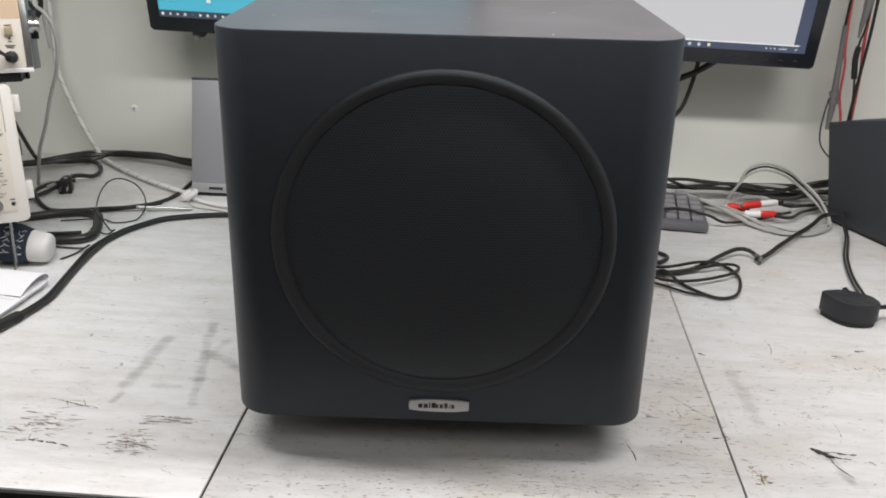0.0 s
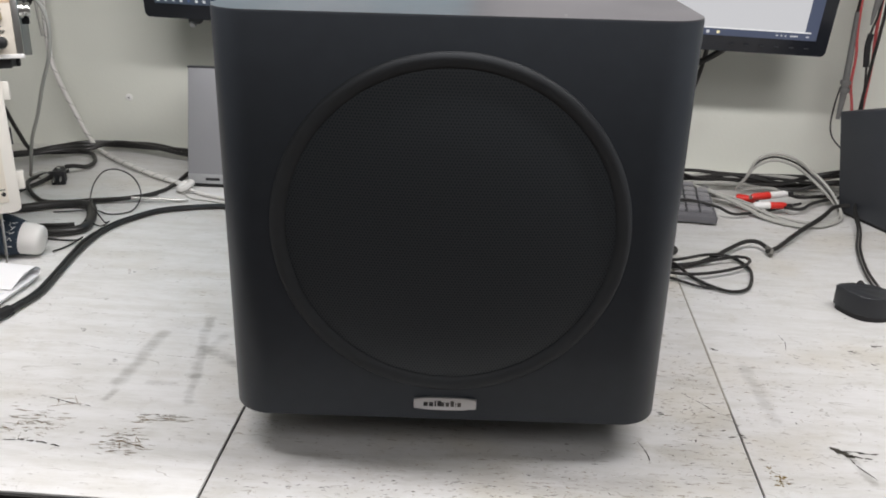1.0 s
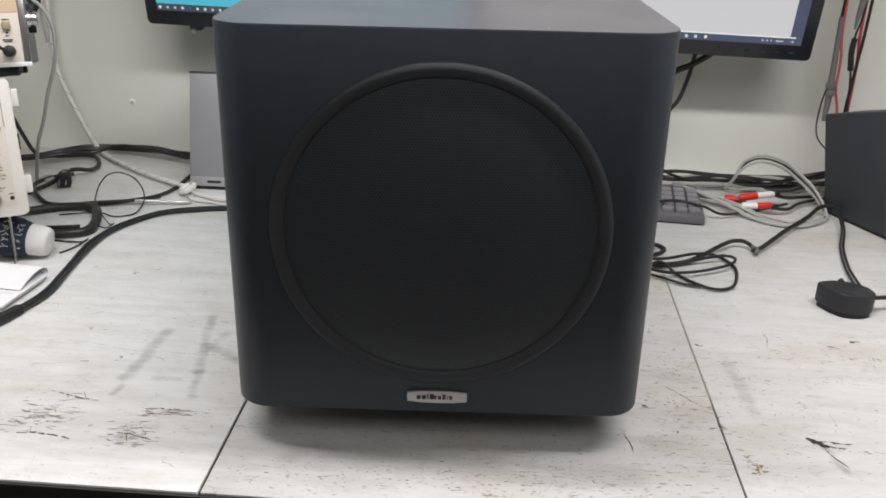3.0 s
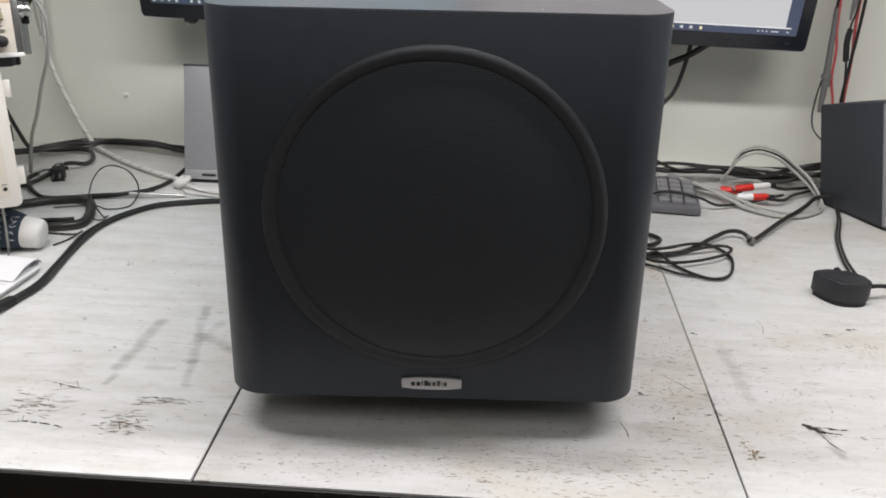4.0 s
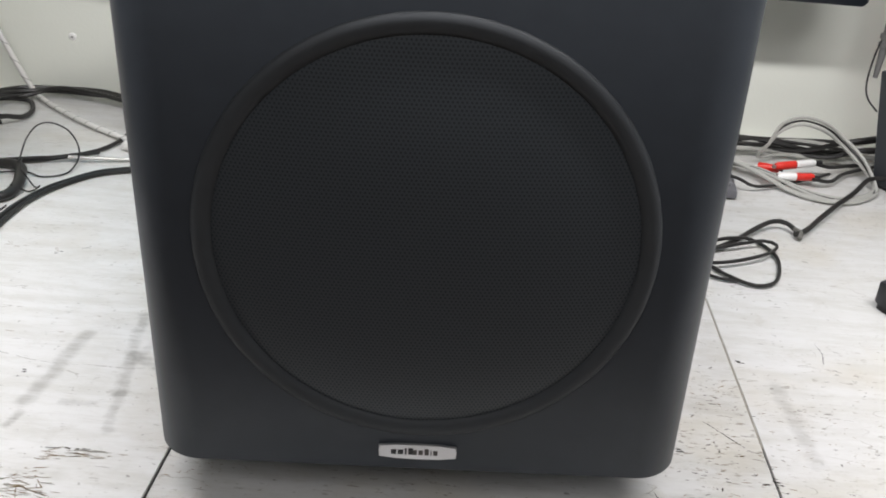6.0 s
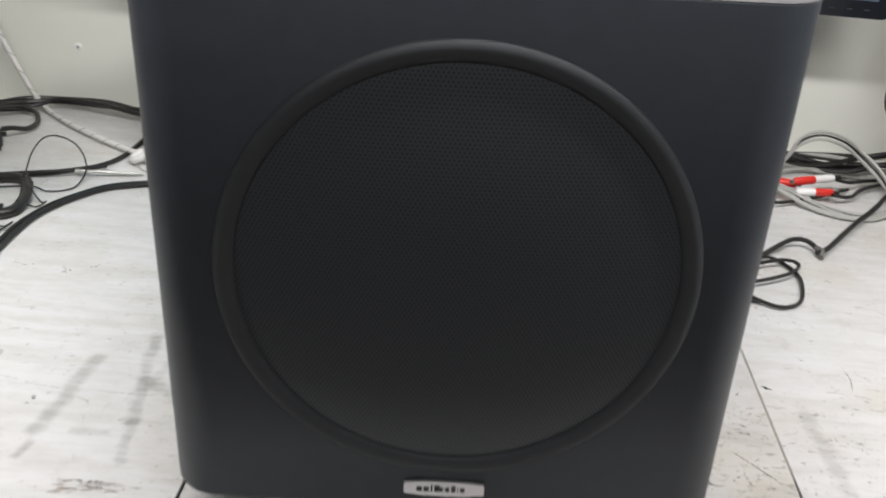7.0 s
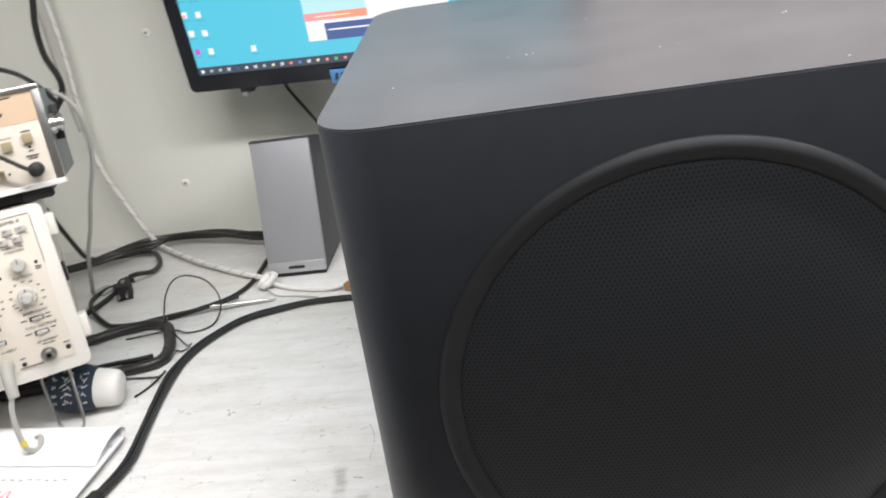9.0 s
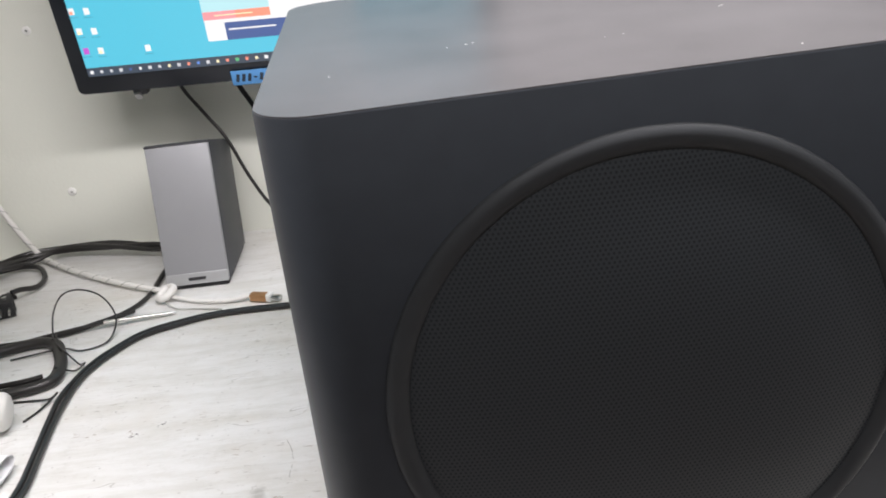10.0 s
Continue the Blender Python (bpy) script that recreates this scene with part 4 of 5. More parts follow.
for x0, x1 in ((-0.215, 0.001),):
    lo = [bmk.verts.new((x0, y, z)) for y, z in ring]
    hi = [bmk.verts.new((x1, y, z)) for y, z in ring]
    m = len(ring)
    for i in range(m):
        bmk.faces.new((lo[i], lo[(i + 1) % m], hi[(i + 1) % m], hi[i]))
    for side in (lo, hi):
        for i in range(n - 1):
            bmk.faces.new((side[i], side[i + 1], side[m - 2 - i], side[m - 1 - i]))
part("flipped_page", bmk, PAPER, pad, "page curled over the top")
bmk = bmesh.new()
rnd = random.Random(11)


def stroke(bm, pts, w, z=0.0093):
    """A pen stroke: a flat ribbon along a smooth line."""
    q = smooth_path([(x, y, z) for x, y in pts], 0.0015)
    lo, hi = [], []
    for i, v in enumerate(q):
        d = (q[min(i + 1, len(q) - 1)] - q[max(i - 1, 0)]).normalized()
        n = Vector((-d.y, d.x, 0)) * w
        lo.append(bm.verts.new(v - n)), hi.append(bm.verts.new(v + n))
    for i in range(len(q) - 1):
        bm.faces.new((lo[i], lo[i + 1], hi[i + 1], hi[i]))


for x0, y0, n in ((-0.130, -0.084, 6), (-0.078, -0.117, 6)):
    for i in range(n):
        x = x0 + 0.0118 * i
        j = [rnd.uniform(-0.002, 0.002) for _ in range(8)]
        stroke(bmk, [(x + j[0], y0 - 0.006), (x + 0.003 + j[1], y0 + 0.006 + j[2]), (x + 0.007 + j[3], y0 + 0.004), (x + 0.004 + j[4], y0 - 0.001 + j[5]), (x + 0.0085, y0 - 0.006 + j[6])], 0.0006)
tagged(part("handwriting", bmk, REDINK, pad, "red pen strokes"), kind="stuff")
bmk = bmesh.new()
for i in range(15):
    bmesh.ops.create_cube(bmk, size=1, matrix=Matrix.Translation((-0.150 + 0.0092 * i, -0.061 - rnd.uniform(0, 0.002), 0.0092)) @ Matrix.Diagonal((0.005, 0.0022, 0.0003, 1)))
tagged(part("handwriting", bmk, CABLEGREY, pad, "faint pencil strokes"), kind="stuff")
RULE = material("rule_ink", (0.55, 0.60, 0.68), 0.8)
for i in range(9):
    part("ruled_line", box(-0.2085, -0.0035, -0.0502 - 0.023 * i, -0.0498 - 0.023 * i, 0.00895, 0.00915), RULE, pad)


# ---- cables on the bench, left ----
def strands(name, pts, r, n, spread, mat, label, seed=1, lift=0.0, category="cable", flat=1.0):
    """Several strands side by side along one line, as parts of one bundle."""
    th = thing(name, pose(0, 0, 0), label, category)
    rnd = random.Random(seed)
    for i in range(n):
        o = (i - (n - 1) / 2) * spread
        q = []
        for j, p in enumerate(pts):
            a, b = Vector(pts[max(j - 1, 0)]), Vector(pts[min(j + 1, len(pts) - 1)])
            d = (b - a)
            side = Vector((-d.y, d.x, 0))
            side = side.normalized() if side.length > 1e-6 else Vector((1, 0, 0))
            z = p[2] + lift * rnd.uniform(0, 1)
            q.append(Vector((p[0], p[1], max(z, r + 0.0003))) + side * (o + rnd.uniform(-1, 1) * spread * 0.25))
        part("strand", tube(smooth_path(q, 0.006), r, 8, flat), mat, th)
    return th


strands("speaker_cable", [(-0.66, 0.060, 0.0035), (-0.57, 0.115, 0.0035), (-0.513, 0.165, 0.005), (-0.496, 0.212, 0.0055), (-0.490, 0.257, 0.0045), (-0.495, 0.310, 0.0035), (-0.501, 0.366, 0.0035), (-0.504, 0.410, 0.0035), (-0.500, 0.446, 0.0035), (-0.490, 0.482, 0.0035), (-0.474, 0.515, 0.0035), (-0.452, 0.538, 0.0035), (-0.418, 0.556, 0.0035), (-0.368, 0.569, 0.0035), (-0.285, 0.568, 0.0035), (-0.20, 0.563, 0.0035), (-0.10, 0.53, 0.0035)], 0.0029, 2, 0.0060, CABLE, "thick black twin cable curving across the white bench", 3)
cable("cable_tape", [(-0.512, 0.168, 0.006), (-0.503, 0.190, 0.006), (-0.497, 0.208, 0.006)], 0.0075, RUBBER, "black tape wrapped round the twin cable", "tape", flat=0.75)
strands("cable_bundle", [(-0.86, 0.70, 0.010), (-0.76, 0.735, 0.010), (-0.715, 0.762, 0.012), (-0.682, 0.805, 0.010), (-0.635, 0.822, 0.012), (-0.57, 0.812, 0.012), (-0.50, 0.792, 0.010), (-0.46, 0.785, 0.008), (-0.43, 0.79, 0.008)], 0.0034, 4, 0.0072, CABLE, "bundle of black cables along the foot of the wall", 5, 0.008)
cable("power_cable", [(-0.84, 0.80, 0.16), (-0.826, 0.80, 0.10), (-0.798, 0.80, 0.030), (-0.775, 0.79, 0.006), (-0.735, 0.780, 0.006), (-0.690, 0.785, 0.008), (-0.661, 0.776, 0.008), (-0.641, 0.742, 0.006), (-0.640, 0.710, 0.007), (-0.652, 0.690, 0.014), (-0.660, 0.680, 0.015)], 0.0036, CABLE, "black power cable running down the wall to a plug")
plug = thing("power_plug", pose(-0.659, 0.660, 0.0, 0, 0, 108), "black moulded power plug lying on the bench", "plug")
plug.scale = (1.0, 0.86, 0.95)
part("body", prism([(-0.024, -0.0105), (-0.024, 0.0105), (-0.012, 0.0120), (0.002, 0.0095), (0.010, 0.0055), (0.010, -0.0055), (0.002, -0.0095), (-0.012, -0.0120)], 0.001, 0.0215, 0.0025), RUBBER, plug)
part("face", box(-0.0275, -0.0238, -0.0120, 0.0120, 0.0003, 0.0228, 0.0012), RUBBER, plug)
part("strain_relief", tube([Vector((q, 0, 0.0115)) for q in (0.008, 0.014, 0.020, 0.026)], lambda t: 0.0056 - 0.0018 * t, 12), RUBBER, plug)
for y in (-0.0058, 0.0058):
    part("pin", box(-0.042, -0.027, y - 0.0008, y + 0.0008, 0.0095, 0.0155, 0.0003), STEEL, plug)
part("clamp_screw", disc(0.0035, 0.003, 12), STEEL, plug, at=pose(-0.010, 0, 0.0210))
cable("power_cable", [(-0.80, 0.46, 0.006), (-0.73, 0.535, 0.006), (-0.690, 0.585, 0.006), (-0.672, 0.625, 0.008), (-0.664, 0.648, 0.012)], 0.0036, CABLE, "black cable leading from the plug under the oscilloscope")
cable("signal_cable", [(-0.66, 0.69, 0.005), (-0.690, 0.672, 0.004), (-0.698, 0.635, 0.005), (-0.676, 0.592, 0.008), (-0.650, 0.564, 0.004), (-0.625, 0.550, 0.004), (-0.564, 0.558, 0.004), (-0.527, 0.577, 0.004), (-0.492, 0.602, 0.004), (-0.474, 0.642, 0.004), (-0.471, 0.710, 0.004), (-0.470, 0.79, 0.004)], 0.0032, CABLE, "black cable winding across the bench behind the speaker")
cable("signal_cable", [(-0.585, 0.546, 0.009), (-0.545, 0.560, 0.009), (-0.510, 0.572, 0.0085), (-0.480, 0.600, 0.005)], 0.0022, CABLE, "thin black cable lying along a thicker one")
coil = thing("flat_cable_coil", pose(0, 0, 0), "flat black cable doubled back in a loop on the bench", "cable")
part("strand", tube(smooth_path([(-0.80, 0.43, 0.007), (-0.72, 0.475, 0.007), (-0.649, 0.509, 0.007), (-0.611, 0.531, 0.007), (-0.574, 0.541, 0.007), (-0.552, 0.531, 0.007), (-0.540, 0.508, 0.007), (-0.529, 0.480, 0.007), (-0.526, 0.450, 0.007), (-0.540, 0.437, 0.007), (-0.572, 0.428, 0.007), (-0.62, 0.412, 0.007), (-0.70, 0.395, 0.007)]), 0.0070, 12, 0.85), CABLE, coil)
part("strand", tube(smooth_path([(-0.72, 0.405, 0.005), (-0.64, 0.418, 0.012), (-0.585, 0.434, 0.013), (-0.552, 0.440, 0.0135), (-0.536, 0.448, 0.0125)]), 0.0030, 8), CABLE, coil)
cable("twist_tie", [(-0.553, 0.529, 0.015), (-0.562, 0.552, 0.012), (-0.573, 0.592, 0.020), (-0.567, 0.612, 0.032), (-0.543, 0.604, 0.041), (-0.517, 0.596, 0.036), (-0.498, 0.580, 0.024), (-0.490, 0.562, 0.012), (-0.492, 0.540, 0.003), (-0.500, 0.525, 0.002), (-0.521, 0.518, 0.002), (-0.545, 0.524, 0.004), (-0.60, 0.515, 0.002)], 0.0011, CABLE, "thin black twisted wire forming a loop", "wire", sides=6, step=0.004)
cable("twist_tie", [(-0.553, 0.540, 0.015), (-0.541, 0.513, 0.015), (-0.525, 0.492, 0.015), (-0.510, 0.483, 0.003), (-0.503, 0.481, 0.006), (-0.512, 0.472, 0.002), (-0.528, 0.462, 0.014)], 0.0011, CABLE, "thin black twisted wire end", "wire", sides=6, step=0.004)
cable("twist_tie", [(-0.600, 0.424, 0.003), (-0.570, 0.420, 0.002), (-0.537, 0.417, 0.002), (-0.518, 0.414, 0.004), (-0.513, 0.422, 0.006), (-0.519, 0.407, 0.003), (-0.525, 0.393, 0.002), (-0.533, 0.378, 0.002)], 0.0012, CABLE, "thin knotted black wire beside the cable", "wire", sides=6, step=0.003)
pen = thing("metal_rod", pose(0, 0, 0), "slim silver metal rod lying on the bench", "rod")
part("shaft", tube([Vector((-0.508, 0.571, 0.0085)), Vector((-0.470, 0.578, 0.006)), Vector((-0.433, 0.585, 0.004))], 0.0024, 12), STEEL, pen)
part("tip", tube([Vector((-0.433, 0.585, 0.004)), Vector((-0.426, 0.5862, 0.0036))], lambda t: 0.0022 - 0.001 * t, 12), STEEL, pen)

rope = thing("braided_cable", pose(0, 0, 0), "white spiral-wrapped cable running down the wall onto the bench", "cable")
rp = smooth_path([(-0.735, 0.815, 0.60), (-0.733, 0.82, 0.386), (-0.730, 0.82, 0.32), (-0.733, 0.82, 0.235), (-0.731, 0.82, 0.150), (-0.703, 0.82, 0.068), (-0.676, 0.817, 0.014), (-0.650, 0.794, 0.007), (-0.594, 0.743, 0.007), (-0.531, 0.695, 0.007), (-0.487, 0.666, 0.007), (-0.450, 0.640, 0.008)], 0.005)
part("core", tube(rp, 0.0040, 10), CABLEWHITE, rope)
hx = []
for i, q in enumerate(rp):
    d = (rp[min(i + 1, len(rp) - 1)] - rp[max(i - 1, 0)]).normalized()
    sd = d.cross(Vector((0, -1, 0.3))).normalized()
    nn = sd.cross(d)
    a = i * 0.005 / 0.028 * 2 * math.pi
    hx.append(q + (sd * math.cos(a) + nn * math.sin(a)) * 0.0036)
part("wrap", tube(hx, 0.0011, 6), CABLEGREY, rope, "grey spiral wrap")
part("tail", tube(smooth_path([(-0.446, 0.632, 0.006), (-0.41, 0.613, 0.004), (-0.375, 0.602, 0.004), (-0.352, 0.600, 0.005), (-0.340, 0.602, 0.007)]), 0.0030, 10), CABLEWHITE, rope)
part("tail", tube(smooth_path([(-0.452, 0.625, 0.006), (-0.43, 0.600, 0.002), (-0.40, 0.592, 0.002), (-0.37, 0.583, 0.002)]), 0.0010, 6), CABLEGREY, rope)
bmk = tube(smooth_path([(-0.458, 0.640, 0.006), (-0.448, 0.648, 0.010), (-0.438, 0.634, 0.014), (-0.446, 0.618, 0.010), (-0.456, 0.626, 0.007), (-0.450, 0.642, 0.012)], 0.003), 0.0048, 10)
part("knot", bmk, CABLEWHITE, rope, "white taped knot")
con = part("connector", prism(rounded(-0.012, 0.012, -0.0055, 0.0055, 0.002, 4), 0.002, 0.011, 0.0012), GOLD, rope, "bronze connector shell", pose(-0.325, 0.596, 0, 0, 0, -18))
part("collar", prism(rounded(0.010, 0.0165, -0.006, 0.006, 0.002, 4), 0.0018, 0.0115, 0.0012), WHITEP, rope, "white collar", pose(-0.325, 0.596, 0, 0, 0, -18))
part("tongue", box(0.016, 0.028, -0.0045, 0.0045, 0.004, 0.0085, 0.0004), STEEL, rope, "metal plug tongue", pose(-0.325, 0.596, 0, 0, 0, -18))

cable("grey_lead", [(-0.600, 0.53, 0.312), (-0.640, 0.585, 0.302), (-0.637, 0.600, 0.296), (-0.627, 0.600, 0.289), (-0.6156, 0.600, 0.269), (-0.613, 0.600, 0.241), (-0.619, 0.600, 0.205), (-0.637, 0.605, 0.164), (-0.657, 0.615, 0.116), (-0.679, 0.628, 0.074), (-0.701, 0.650, 0.018), (-0.708, 0.662, 0.004), (-0.700, 0.680, 0.003), (-0.688, 0.676, 0.003), (-0.692, 0.655, 0.003)], 0.0027, CABLEGREY, "grey lead hanging from the instrument down to the bench")
cable("grey_lead", [(-0.735, 0.80, 0.60), (-0.737, 0.80, 0.40), (-0.736, 0.80, 0.321), (-0.734, 0.80, 0.251), (-0.730, 0.80, 0.20)], 0.0026, CABLEGREY, "grey lead hanging straight down the wall")
cable("black_lead", [(-0.67, 0.70, 0.60), (-0.680, 0.70, 0.43), (-0.692, 0.70, 0.365), (-0.692, 0.70, 0.327), (-0.682, 0.70, 0.296), (-0.686, 0.70, 0.274), (-0.705, 0.70, 0.253), (-0.722, 0.695, 0.232), (-0.73, 0.66, 0.20)], 0.0042, CABLE, "thick black lead dropping behind the instruments")
cable("black_lead", [(-0.82, 0.50, 0.372), (-0.686, 0.50, 0.357), (-0.655, 0.50, 0.351), (-0.624, 0.50, 0.343), (-0.602, 0.50, 0.328), (-0.60, 0.53, 0.30)], 0.0026, CABLE, "thin black lead crossing over the signal generator")

# ---- right side: keyboard, tangled cables, puck ----
kb = thing("keyboard", pose(0.352, 0.596, 0.0, 0, 0, -6), "grey computer keyboard with raised keys lying under the monitor", "keyboard")
part("tray", box(-0.44, 0.0, 0.0, 0.150, 0.002, 0.014, 0.003), material("keyboard_tray", (0.13, 0.13, 0.14), 0.45), kb)
km = finish(prism(rounded(-0.0083, 0.0083, -0.0083, 0.0083, 0.002, 3), 0.0, 0.006, 0.0012), "key", material("grey_keys", (0.21, 0.21, 0.22), 0.4, vary=0.05))
for r in range(6):
    for c in range(22):
        if c in (15, 18) or (r == 5 and c > 14 and c % 2):
            continue
        k = new("key", km)
        k.parent = kb
        k.matrix_local = pose(-0.015 - 0.0194 * (21 - c), 0.022 + 0.0205 * r + (0.004 if r == 5 else 0), 0.0135 + 0.0006 * r)
cable("keyboard_cable", [(0.24, 0.60, 0.016), (0.28, 0.625, 0.024), (0.315, 0.640, 0.024), (0.355, 0.628, 0.020), (0.385, 0.632, 0.008), (0.44, 0.66, 0.006), (0.50, 0.70, 0.006)], 0.0022, CABLE, "thin black cable lying across the keyboard")

rnd = random.Random(21)
for i in range(7):
    zz = 0.004 + 0.006 * (i % 3)
    pts = [(0.16 + 0.085 * j, 0.755 + 0.012 * i / 2 + rnd.uniform(-0.018, 0.018), zz + rnd.uniform(0, 0.016)) for j in range(6)] + [(0.66, 0.77 + 0.008 * i, 0.02 + 0.006 * i)]
    cable("tangled_cable", pts, rnd.choice((0.0024, 0.003, 0.0036)), CABLE if i % 3 else CABLEGREY, "cable in a tangle along the foot of the wall", group="tangled cables")
for i in range(3):
    o = 0.0052 * i
    cable("audio_cable", [(0.30, 0.745, 0.010), (0.36, 0.720 - o, 0.010), (0.385, 0.700 - o, 0.012), (0.41, 0.676 - o, 0.012), (0.45, 0.640 - o, 0.004), (0.49, 0.620 - o * 1.4, 0.004), (0.530, 0.638 - o, 0.004), (0.548, 0.668 - o, 0.006), (0.540, 0.700, 0.020 + o), (0.513, 0.722, 0.043 + o), (0.487, 0.722, 0.060 + o), (0.455, 0.722, 0.067 + o), (0.430, 0.722, 0.056 + o), (0.418, 0.724, 0.036), (0.410, 0.735, 0.012), (0.45, 0.76, 0.008), (0.55, 0.77, 0.01)], 0.0024 if i != 1 else 0.0016, CABLEGREY if i != 1 else CABLE, "looped audio cable on the bench", group="looped audio cables")
cable("black_lead", [(0.36, 0.78, 0.012), (0.47, 0.76, 0.016), (0.53, 0.74, 0.040), (0.60, 0.74, 0.055)], 0.0036, CABLE, "black lead rising behind the speaker")
cable("black_lead", [(0.40, 0.80, 0.010), (0.50, 0.75, 0.012), (0.545, 0.735, 0.030), (0.60, 0.73, 0.035)], 0.0036, CABLE, "black lead running behind the speaker")


def rca(a, b, first, second, label):
    a, b = Vector(a), Vector(b)
    d = (b - a)
    th = thing("audio_plug", pose(0, 0, 0), label, "plug", "red and white audio plugs")
    m = a + d * 0.5
    part("shell", tube([a, a + d * 0.08, m - d * 0.06, m], lambda t: 0.0040 + 0.0018 * min(1, t * 3), 14), first, th)
    part("shell", tube([m, m + d * 0.05, b - d * 0.08, b], lambda t: 0.0054 - 0.0012 * max(0, t * 3 - 2), 14), second, th)
    part("strain_relief", tube([b, b + d * 0.18], 0.0026, 10), RUBBER, th)
    part("tip", tube([a - d * 0.05, a], 0.0028, 12), STEEL, th)


cable("audio_cable", [(0.27, 0.79, 0.050), (0.300, 0.775, 0.037), (0.330, 0.765, 0.025), (0.362, 0.765, 0.018), (0.42, 0.765, 0.020), (0.50, 0.77, 0.012), (0.60, 0.78, 0.02)], 0.0026, CABLE, "black cable arching over the tangle by the wall")
for i in range(2):
    o = 0.006 * i
    cable("audio_cable", [(0.33, 0.765, 0.012), (0.347, 0.730 - o, 0.016), (0.362, 0.706 - o, 0.018), (0.392, 0.672 - o, 0.014), (0.430, 0.634 - o, 0.005), (0.466, 0.612 - o, 0.004), (0.505, 0.615 - o, 0.004), (0.535, 0.640 - o, 0.006)], 0.0024, CABLEGREY, "looped audio cable on the bench", group="looped audio cables")
rca((0.418, 0.678, 0.0200), (0.476, 0.699, 0.0215), RED, WHITEP, "red audio plug joined to a white one")
rca((0.418, 0.660, 0.0130), (0.466, 0.664, 0.0140), WHITEP, RED, "white audio plug joined to a red one")
rca((0.400, 0.696, 0.0125), (0.428, 0.690, 0.0120), RED, RED, "red audio plug among the cables")
cable("audio_cable", [(0.474, 0.699, 0.021), (0.50, 0.705, 0.014), (0.53, 0.725, 0.010), (0.60, 0.75, 0.01)], 0.0026, CABLE, "black audio cable behind a plug")
cable("audio_cable", [(0.463, 0.655, 0.014), (0.49, 0.665, 0.009), (0.52, 0.70, 0.008), (0.58, 0.74, 0.008)], 0.0026, CABLE, "black audio cable behind a plug")

cable("mains_lead", [(0.12, 0.47, 0.004), (0.20, 0.445, 0.004), (0.254, 0.436, 0.004), (0.290, 0.444, 0.004), (0.318, 0.463, 0.006), (0.348, 0.493, 0.009), (0.375, 0.516, 0.011), (0.392, 0.516, 0.010), (0.402, 0.500, 0.006)], 0.0030, CABLE, "black mains lead looping over the bench")
cable("mains_lead", [(0.396, 0.492, 0.007), (0.412, 0.504, 0.008), (0.440, 0.540, 0.010), (0.470, 0.580, 0.010), (0.510, 0.630, 0.010), (0.540, 0.668, 0.014), (0.562, 0.668, 0.018)], 0.0032, CABLE, "black lead stretched towards the speaker")
cable("tie_wrap", [(0.399, 0.505, 0.008), (0.403, 0.495, 0.008), (0.400, 0.486, 0.0045)], 0.0030, material("grey_tie", (0.17, 0.165, 0.15), 0.5), "grey twist holding the lead", "tie")
cable("mains_lead", [(0.16, 0.50, 0.004), (0.225, 0.445, 0.004), (0.262, 0.430, 0.004), (0.310, 0.447, 0.008), (0.350, 0.462, 0.010), (0.364, 0.453, 0.010), (0.352, 0.434, 0.009), (0.318, 0.414, 0.008), (0.284, 0.402, 0.008), (0.255, 0.406, 0.007), (0.246, 0.420, 0.007), (0.262, 0.430, 0.010), (0.280, 0.405, 0.004), (0.300, 0.378, 0.004), (0.322, 0.364, 0.004), (0.343, 0.374, 0.004), (0.356, 0.405, 0.004), (0.360, 0.440, 0.004), (0.345, 0.474, 0.004), (0.312, 0.458, 0.0125), (0.26, 0.44, 0.010), (0.20, 0.46, 0.006)], 0.0021, CABLE, "black mains lead coiled in loops beside the subwoofer")
cable("mains_lead", [(0.20, 0.42, 0.004), (0.250, 0.398, 0.004), (0.285, 0.376, 0.0035), (0.305, 0.373, 0.0035)], 0.0018, CABLE, "black mains lead end beneath the loops")
cable("mains_lead", [(0.20, 0.53, 0.004), (0.255, 0.512, 0.004), (0.276, 0.492, 0.004), (0.262, 0.470, 0.004), (0.23, 0.46, 0.006)], 0.0030, CABLE, "black mains lead bending out beside the subwoofer")

PUCKPLASTIC = material("puck_plastic", (0.018, 0.020, 0.024), 0.40, vary=0.1, bump=0.06, bump_scale=900)
puck = thing("desktop_puck", pose(0, 0, 0), "dark grey plastic desktop control with a cable", "control")
outline = [(0.4355, 0.3415), (0.4355, 0.3450), (0.439, 0.3470), (0.462, 0.352), (0.482, 0.344), (0.494, 0.330), (0.494, 0.316), (0.480, 0.308), (0.459, 0.309), (0.445, 0.322)]
sp = smooth_path([(x, y, 0) for x, y in outline + outline[:1]], 0.004)[:-1]
part("shell", prism([(q.x, q.y) for q in sp][::-1], 0.006, 0.0300, 0.002), PUCKPLASTIC, puck)
part("base", prism([(0.468 + (q.x - 0.468) * 0.92, 0.325 + (q.y - 0.325) * 0.92) for q in sp][::-1], 0.0, 0.0065), RUBBER, puck)
part("strain_relief", tube([Vector((0.468, 0.345, 0.026)), Vector((0.466, 0.356, 0.028))], 0.004, 10), RUBBER, puck)
cable("puck_cable", [(0.487, 0.340, 0.022), (0.500, 0.362, 0.010), (0.508, 0.397, 0.005), (0.514, 0.453, 0.004), (0.530, 0.525, 0.004), (0.552, 0.590, 0.008), (0.560, 0.640, 0.020), (0.575, 0.69, 0.03)], 0.0017, CABLE, "thin cable running from the control towards the wall")
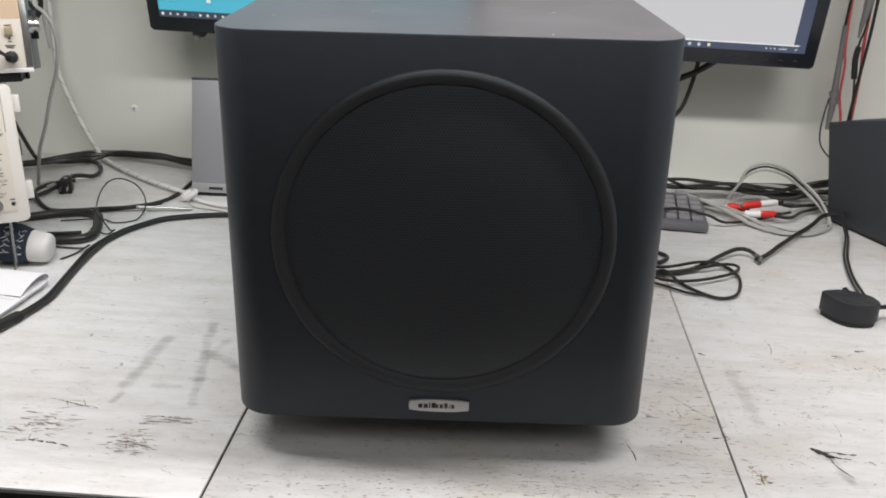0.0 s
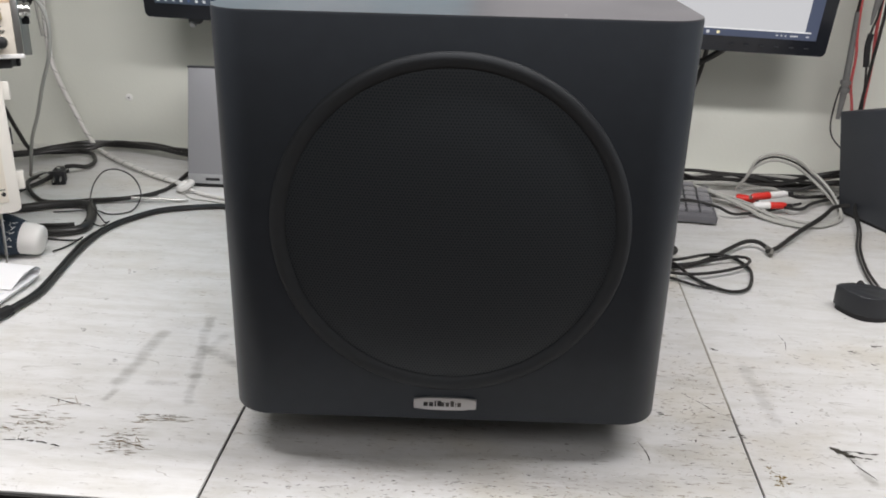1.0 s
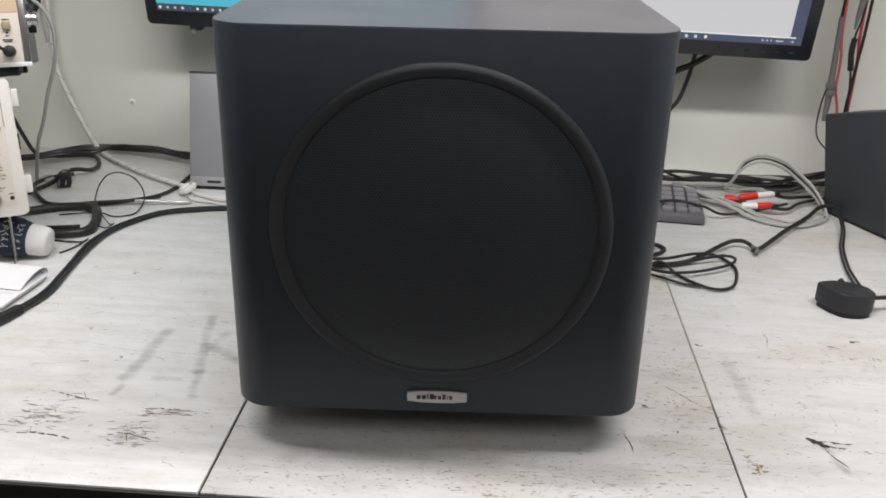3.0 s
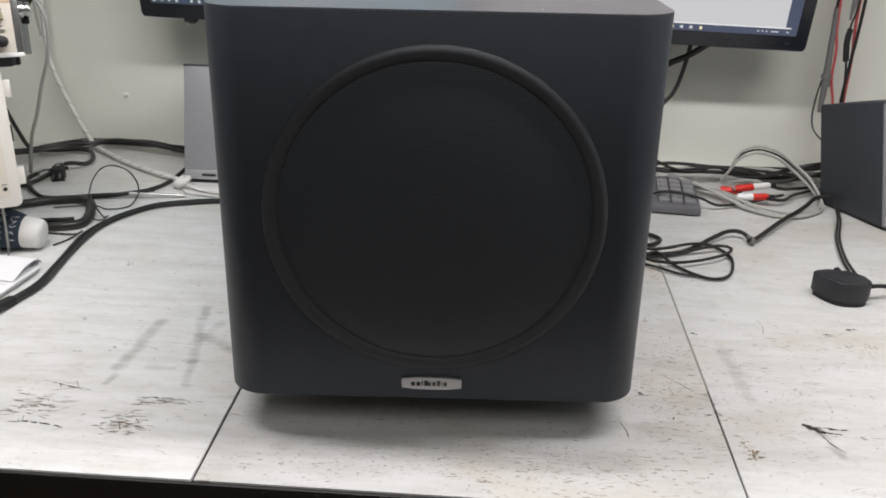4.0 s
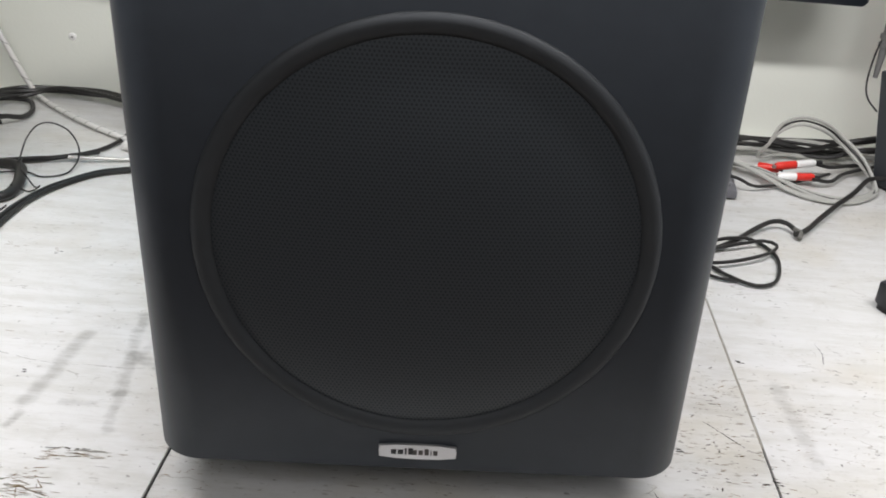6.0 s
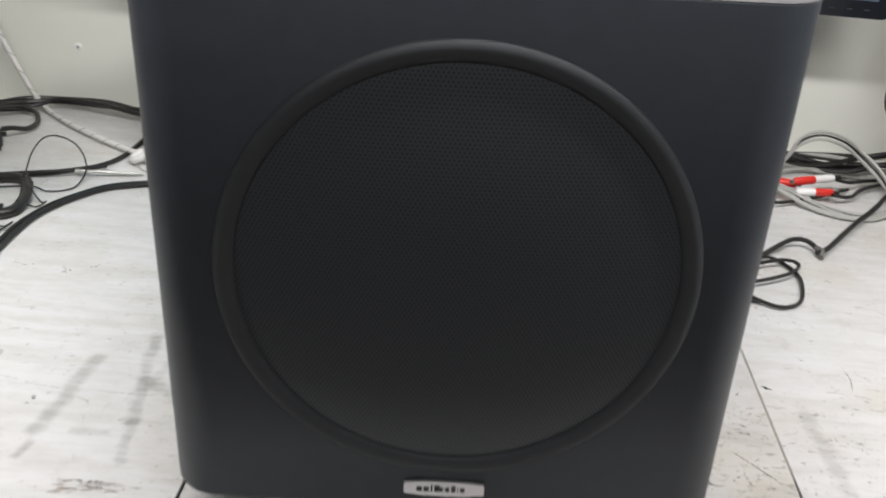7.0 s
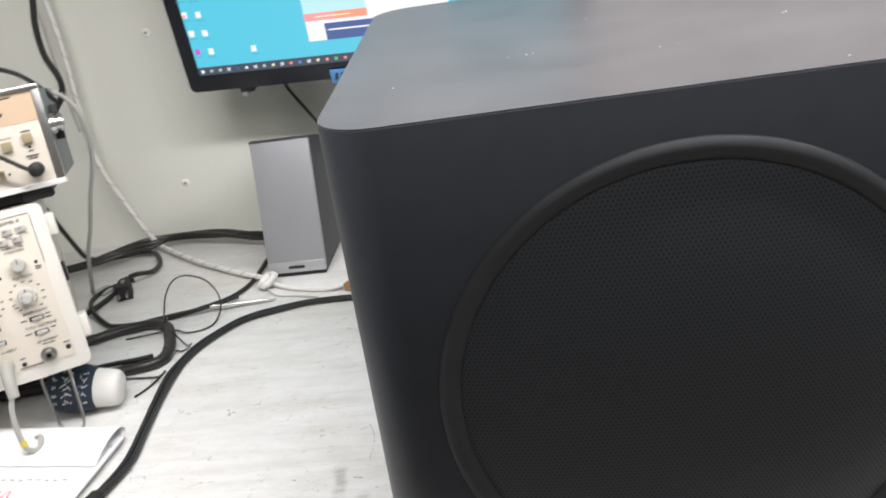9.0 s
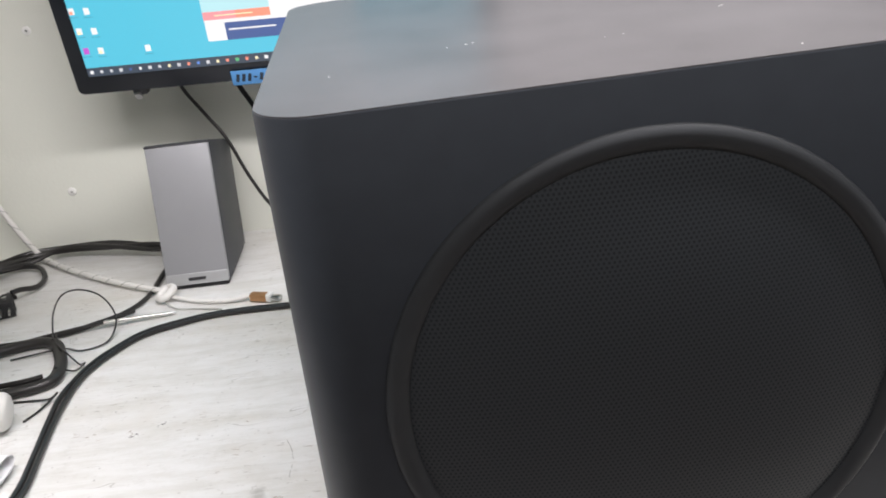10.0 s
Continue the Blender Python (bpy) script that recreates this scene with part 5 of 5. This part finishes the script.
cable("puck_cable", [(0.485, 0.342, 0.021), (0.495, 0.363, 0.010), (0.5025, 0.398, 0.004), (0.509, 0.453, 0.004), (0.526, 0.527, 0.004), (0.549, 0.592, 0.008), (0.559, 0.642, 0.016), (0.575, 0.692, 0.026)], 0.0015, CABLE, "thin cable running from the control towards the wall")
cable("puck_cable", [(0.490, 0.325, 0.020), (0.506, 0.332, 0.019), (0.522, 0.339, 0.016), (0.545, 0.345, 0.010), (0.60, 0.36, 0.004), (0.70, 0.37, 0.004)], 0.0028, CABLE, "thin cable leading off along the bench")

# ---- test leads hanging by the wall ----
probe = thing("test_probe", pose(0, 0, 0), "grey oscilloscope probe hanging by its lead", "probe")
part("barrel", tube([Vector(q) for q in ((0.5610, 0.79, 0.285), (0.5625, 0.79, 0.245), (0.5638, 0.79, 0.190), (0.5642, 0.79, 0.180))], lambda t: 0.0035 + 0.0022 * t, 14), PROBEGREY, probe)
part("collar", tube([Vector((0.5642, 0.79, 0.181)), Vector((0.5643, 0.79, 0.175))], 0.0082, 16), PROBEGREY, probe)
part("collar", tube([Vector((0.5644, 0.79, 0.169)), Vector((0.5645, 0.79, 0.163))], 0.0082, 16), PROBEGREY, probe)
part("nose", tube([Vector((0.5643, 0.79, 0.176)), Vector((0.5645, 0.79, 0.150)), Vector((0.5635, 0.79, 0.120))], lambda t: 0.0062 - 0.003 * t, 12), PROBEGREY, probe)
part("lead", tube(smooth_path([(0.561, 0.79, 0.285), (0.563, 0.79, 0.33), (0.572, 0.795, 0.42), (0.575, 0.80, 0.60)]), 0.0024), CABLE, probe)
part("ground_lead", tube(smooth_path([(0.558, 0.788, 0.172), (0.553, 0.785, 0.15), (0.550, 0.78, 0.115), (0.553, 0.77, 0.095), (0.566, 0.76, 0.08)]), 0.0013, 6), CABLE, probe)
spare = thing("test_probe", pose(0, 0, 0), "dark grey probe tip hanging high among the test leads", "probe")
part("body", tube([Vector(q) for q in ((0.588, 0.778, 0.370), (0.5865, 0.778, 0.335), (0.585, 0.778, 0.312))], lambda t: 0.0078 - 0.0012 * t, 14), PROBEGREY, spare)
part("nose", tube([Vector(q) for q in ((0.585, 0.778, 0.313), (0.5815, 0.778, 0.287), (0.580, 0.778, 0.268))], lambda t: 0.0060 - 0.0045 * t, 12), PROBEGREY, spare)
part("lead", tube(smooth_path([(0.588, 0.778, 0.368), (0.590, 0.78, 0.45), (0.592, 0.79, 0.60)]), 0.0024), CABLE, spare)
cable("red_test_lead", [(0.563, 0.79, 0.60), (0.565, 0.79, 0.297), (0.572, 0.79, 0.219), (0.573, 0.79, 0.175), (0.583, 0.79, 0.129), (0.59, 0.79, 0.05), (0.60, 0.80, 0.004)], 0.0022, REDWIRE, "red test lead hanging down behind the speaker", group="test leads")
cable("red_test_lead", [(0.600, 0.79, 0.60), (0.594, 0.79, 0.298), (0.598, 0.79, 0.211), (0.598, 0.79, 0.13), (0.60, 0.79, 0.05), (0.61, 0.80, 0.004)], 0.0026, REDWIRE, "red test lead hanging down behind the speaker", group="test leads")
cable("black_test_lead", [(0.604, 0.785, 0.60), (0.600, 0.785, 0.298), (0.596, 0.785, 0.211), (0.592, 0.785, 0.13), (0.596, 0.79, 0.05), (0.60, 0.79, 0.004)], 0.0026, CABLE, "black test lead hanging down behind the speaker", group="test leads")
cable("black_test_lead", [(0.595, 0.78, 0.45), (0.590, 0.78, 0.300), (0.584, 0.78, 0.262), (0.583, 0.78, 0.235), (0.590, 0.78, 0.18), (0.594, 0.78, 0.12), (0.60, 0.79, 0.004)], 0.0018, CABLE, "thin black test lead with a clip", group="test leads")
cable("test_clip", [(0.5835, 0.779, 0.255), (0.582, 0.779, 0.235), (0.586, 0.779, 0.205)], 0.0048, RUBBER, "black insulated test clip on a lead", "clip", flat=0.7)
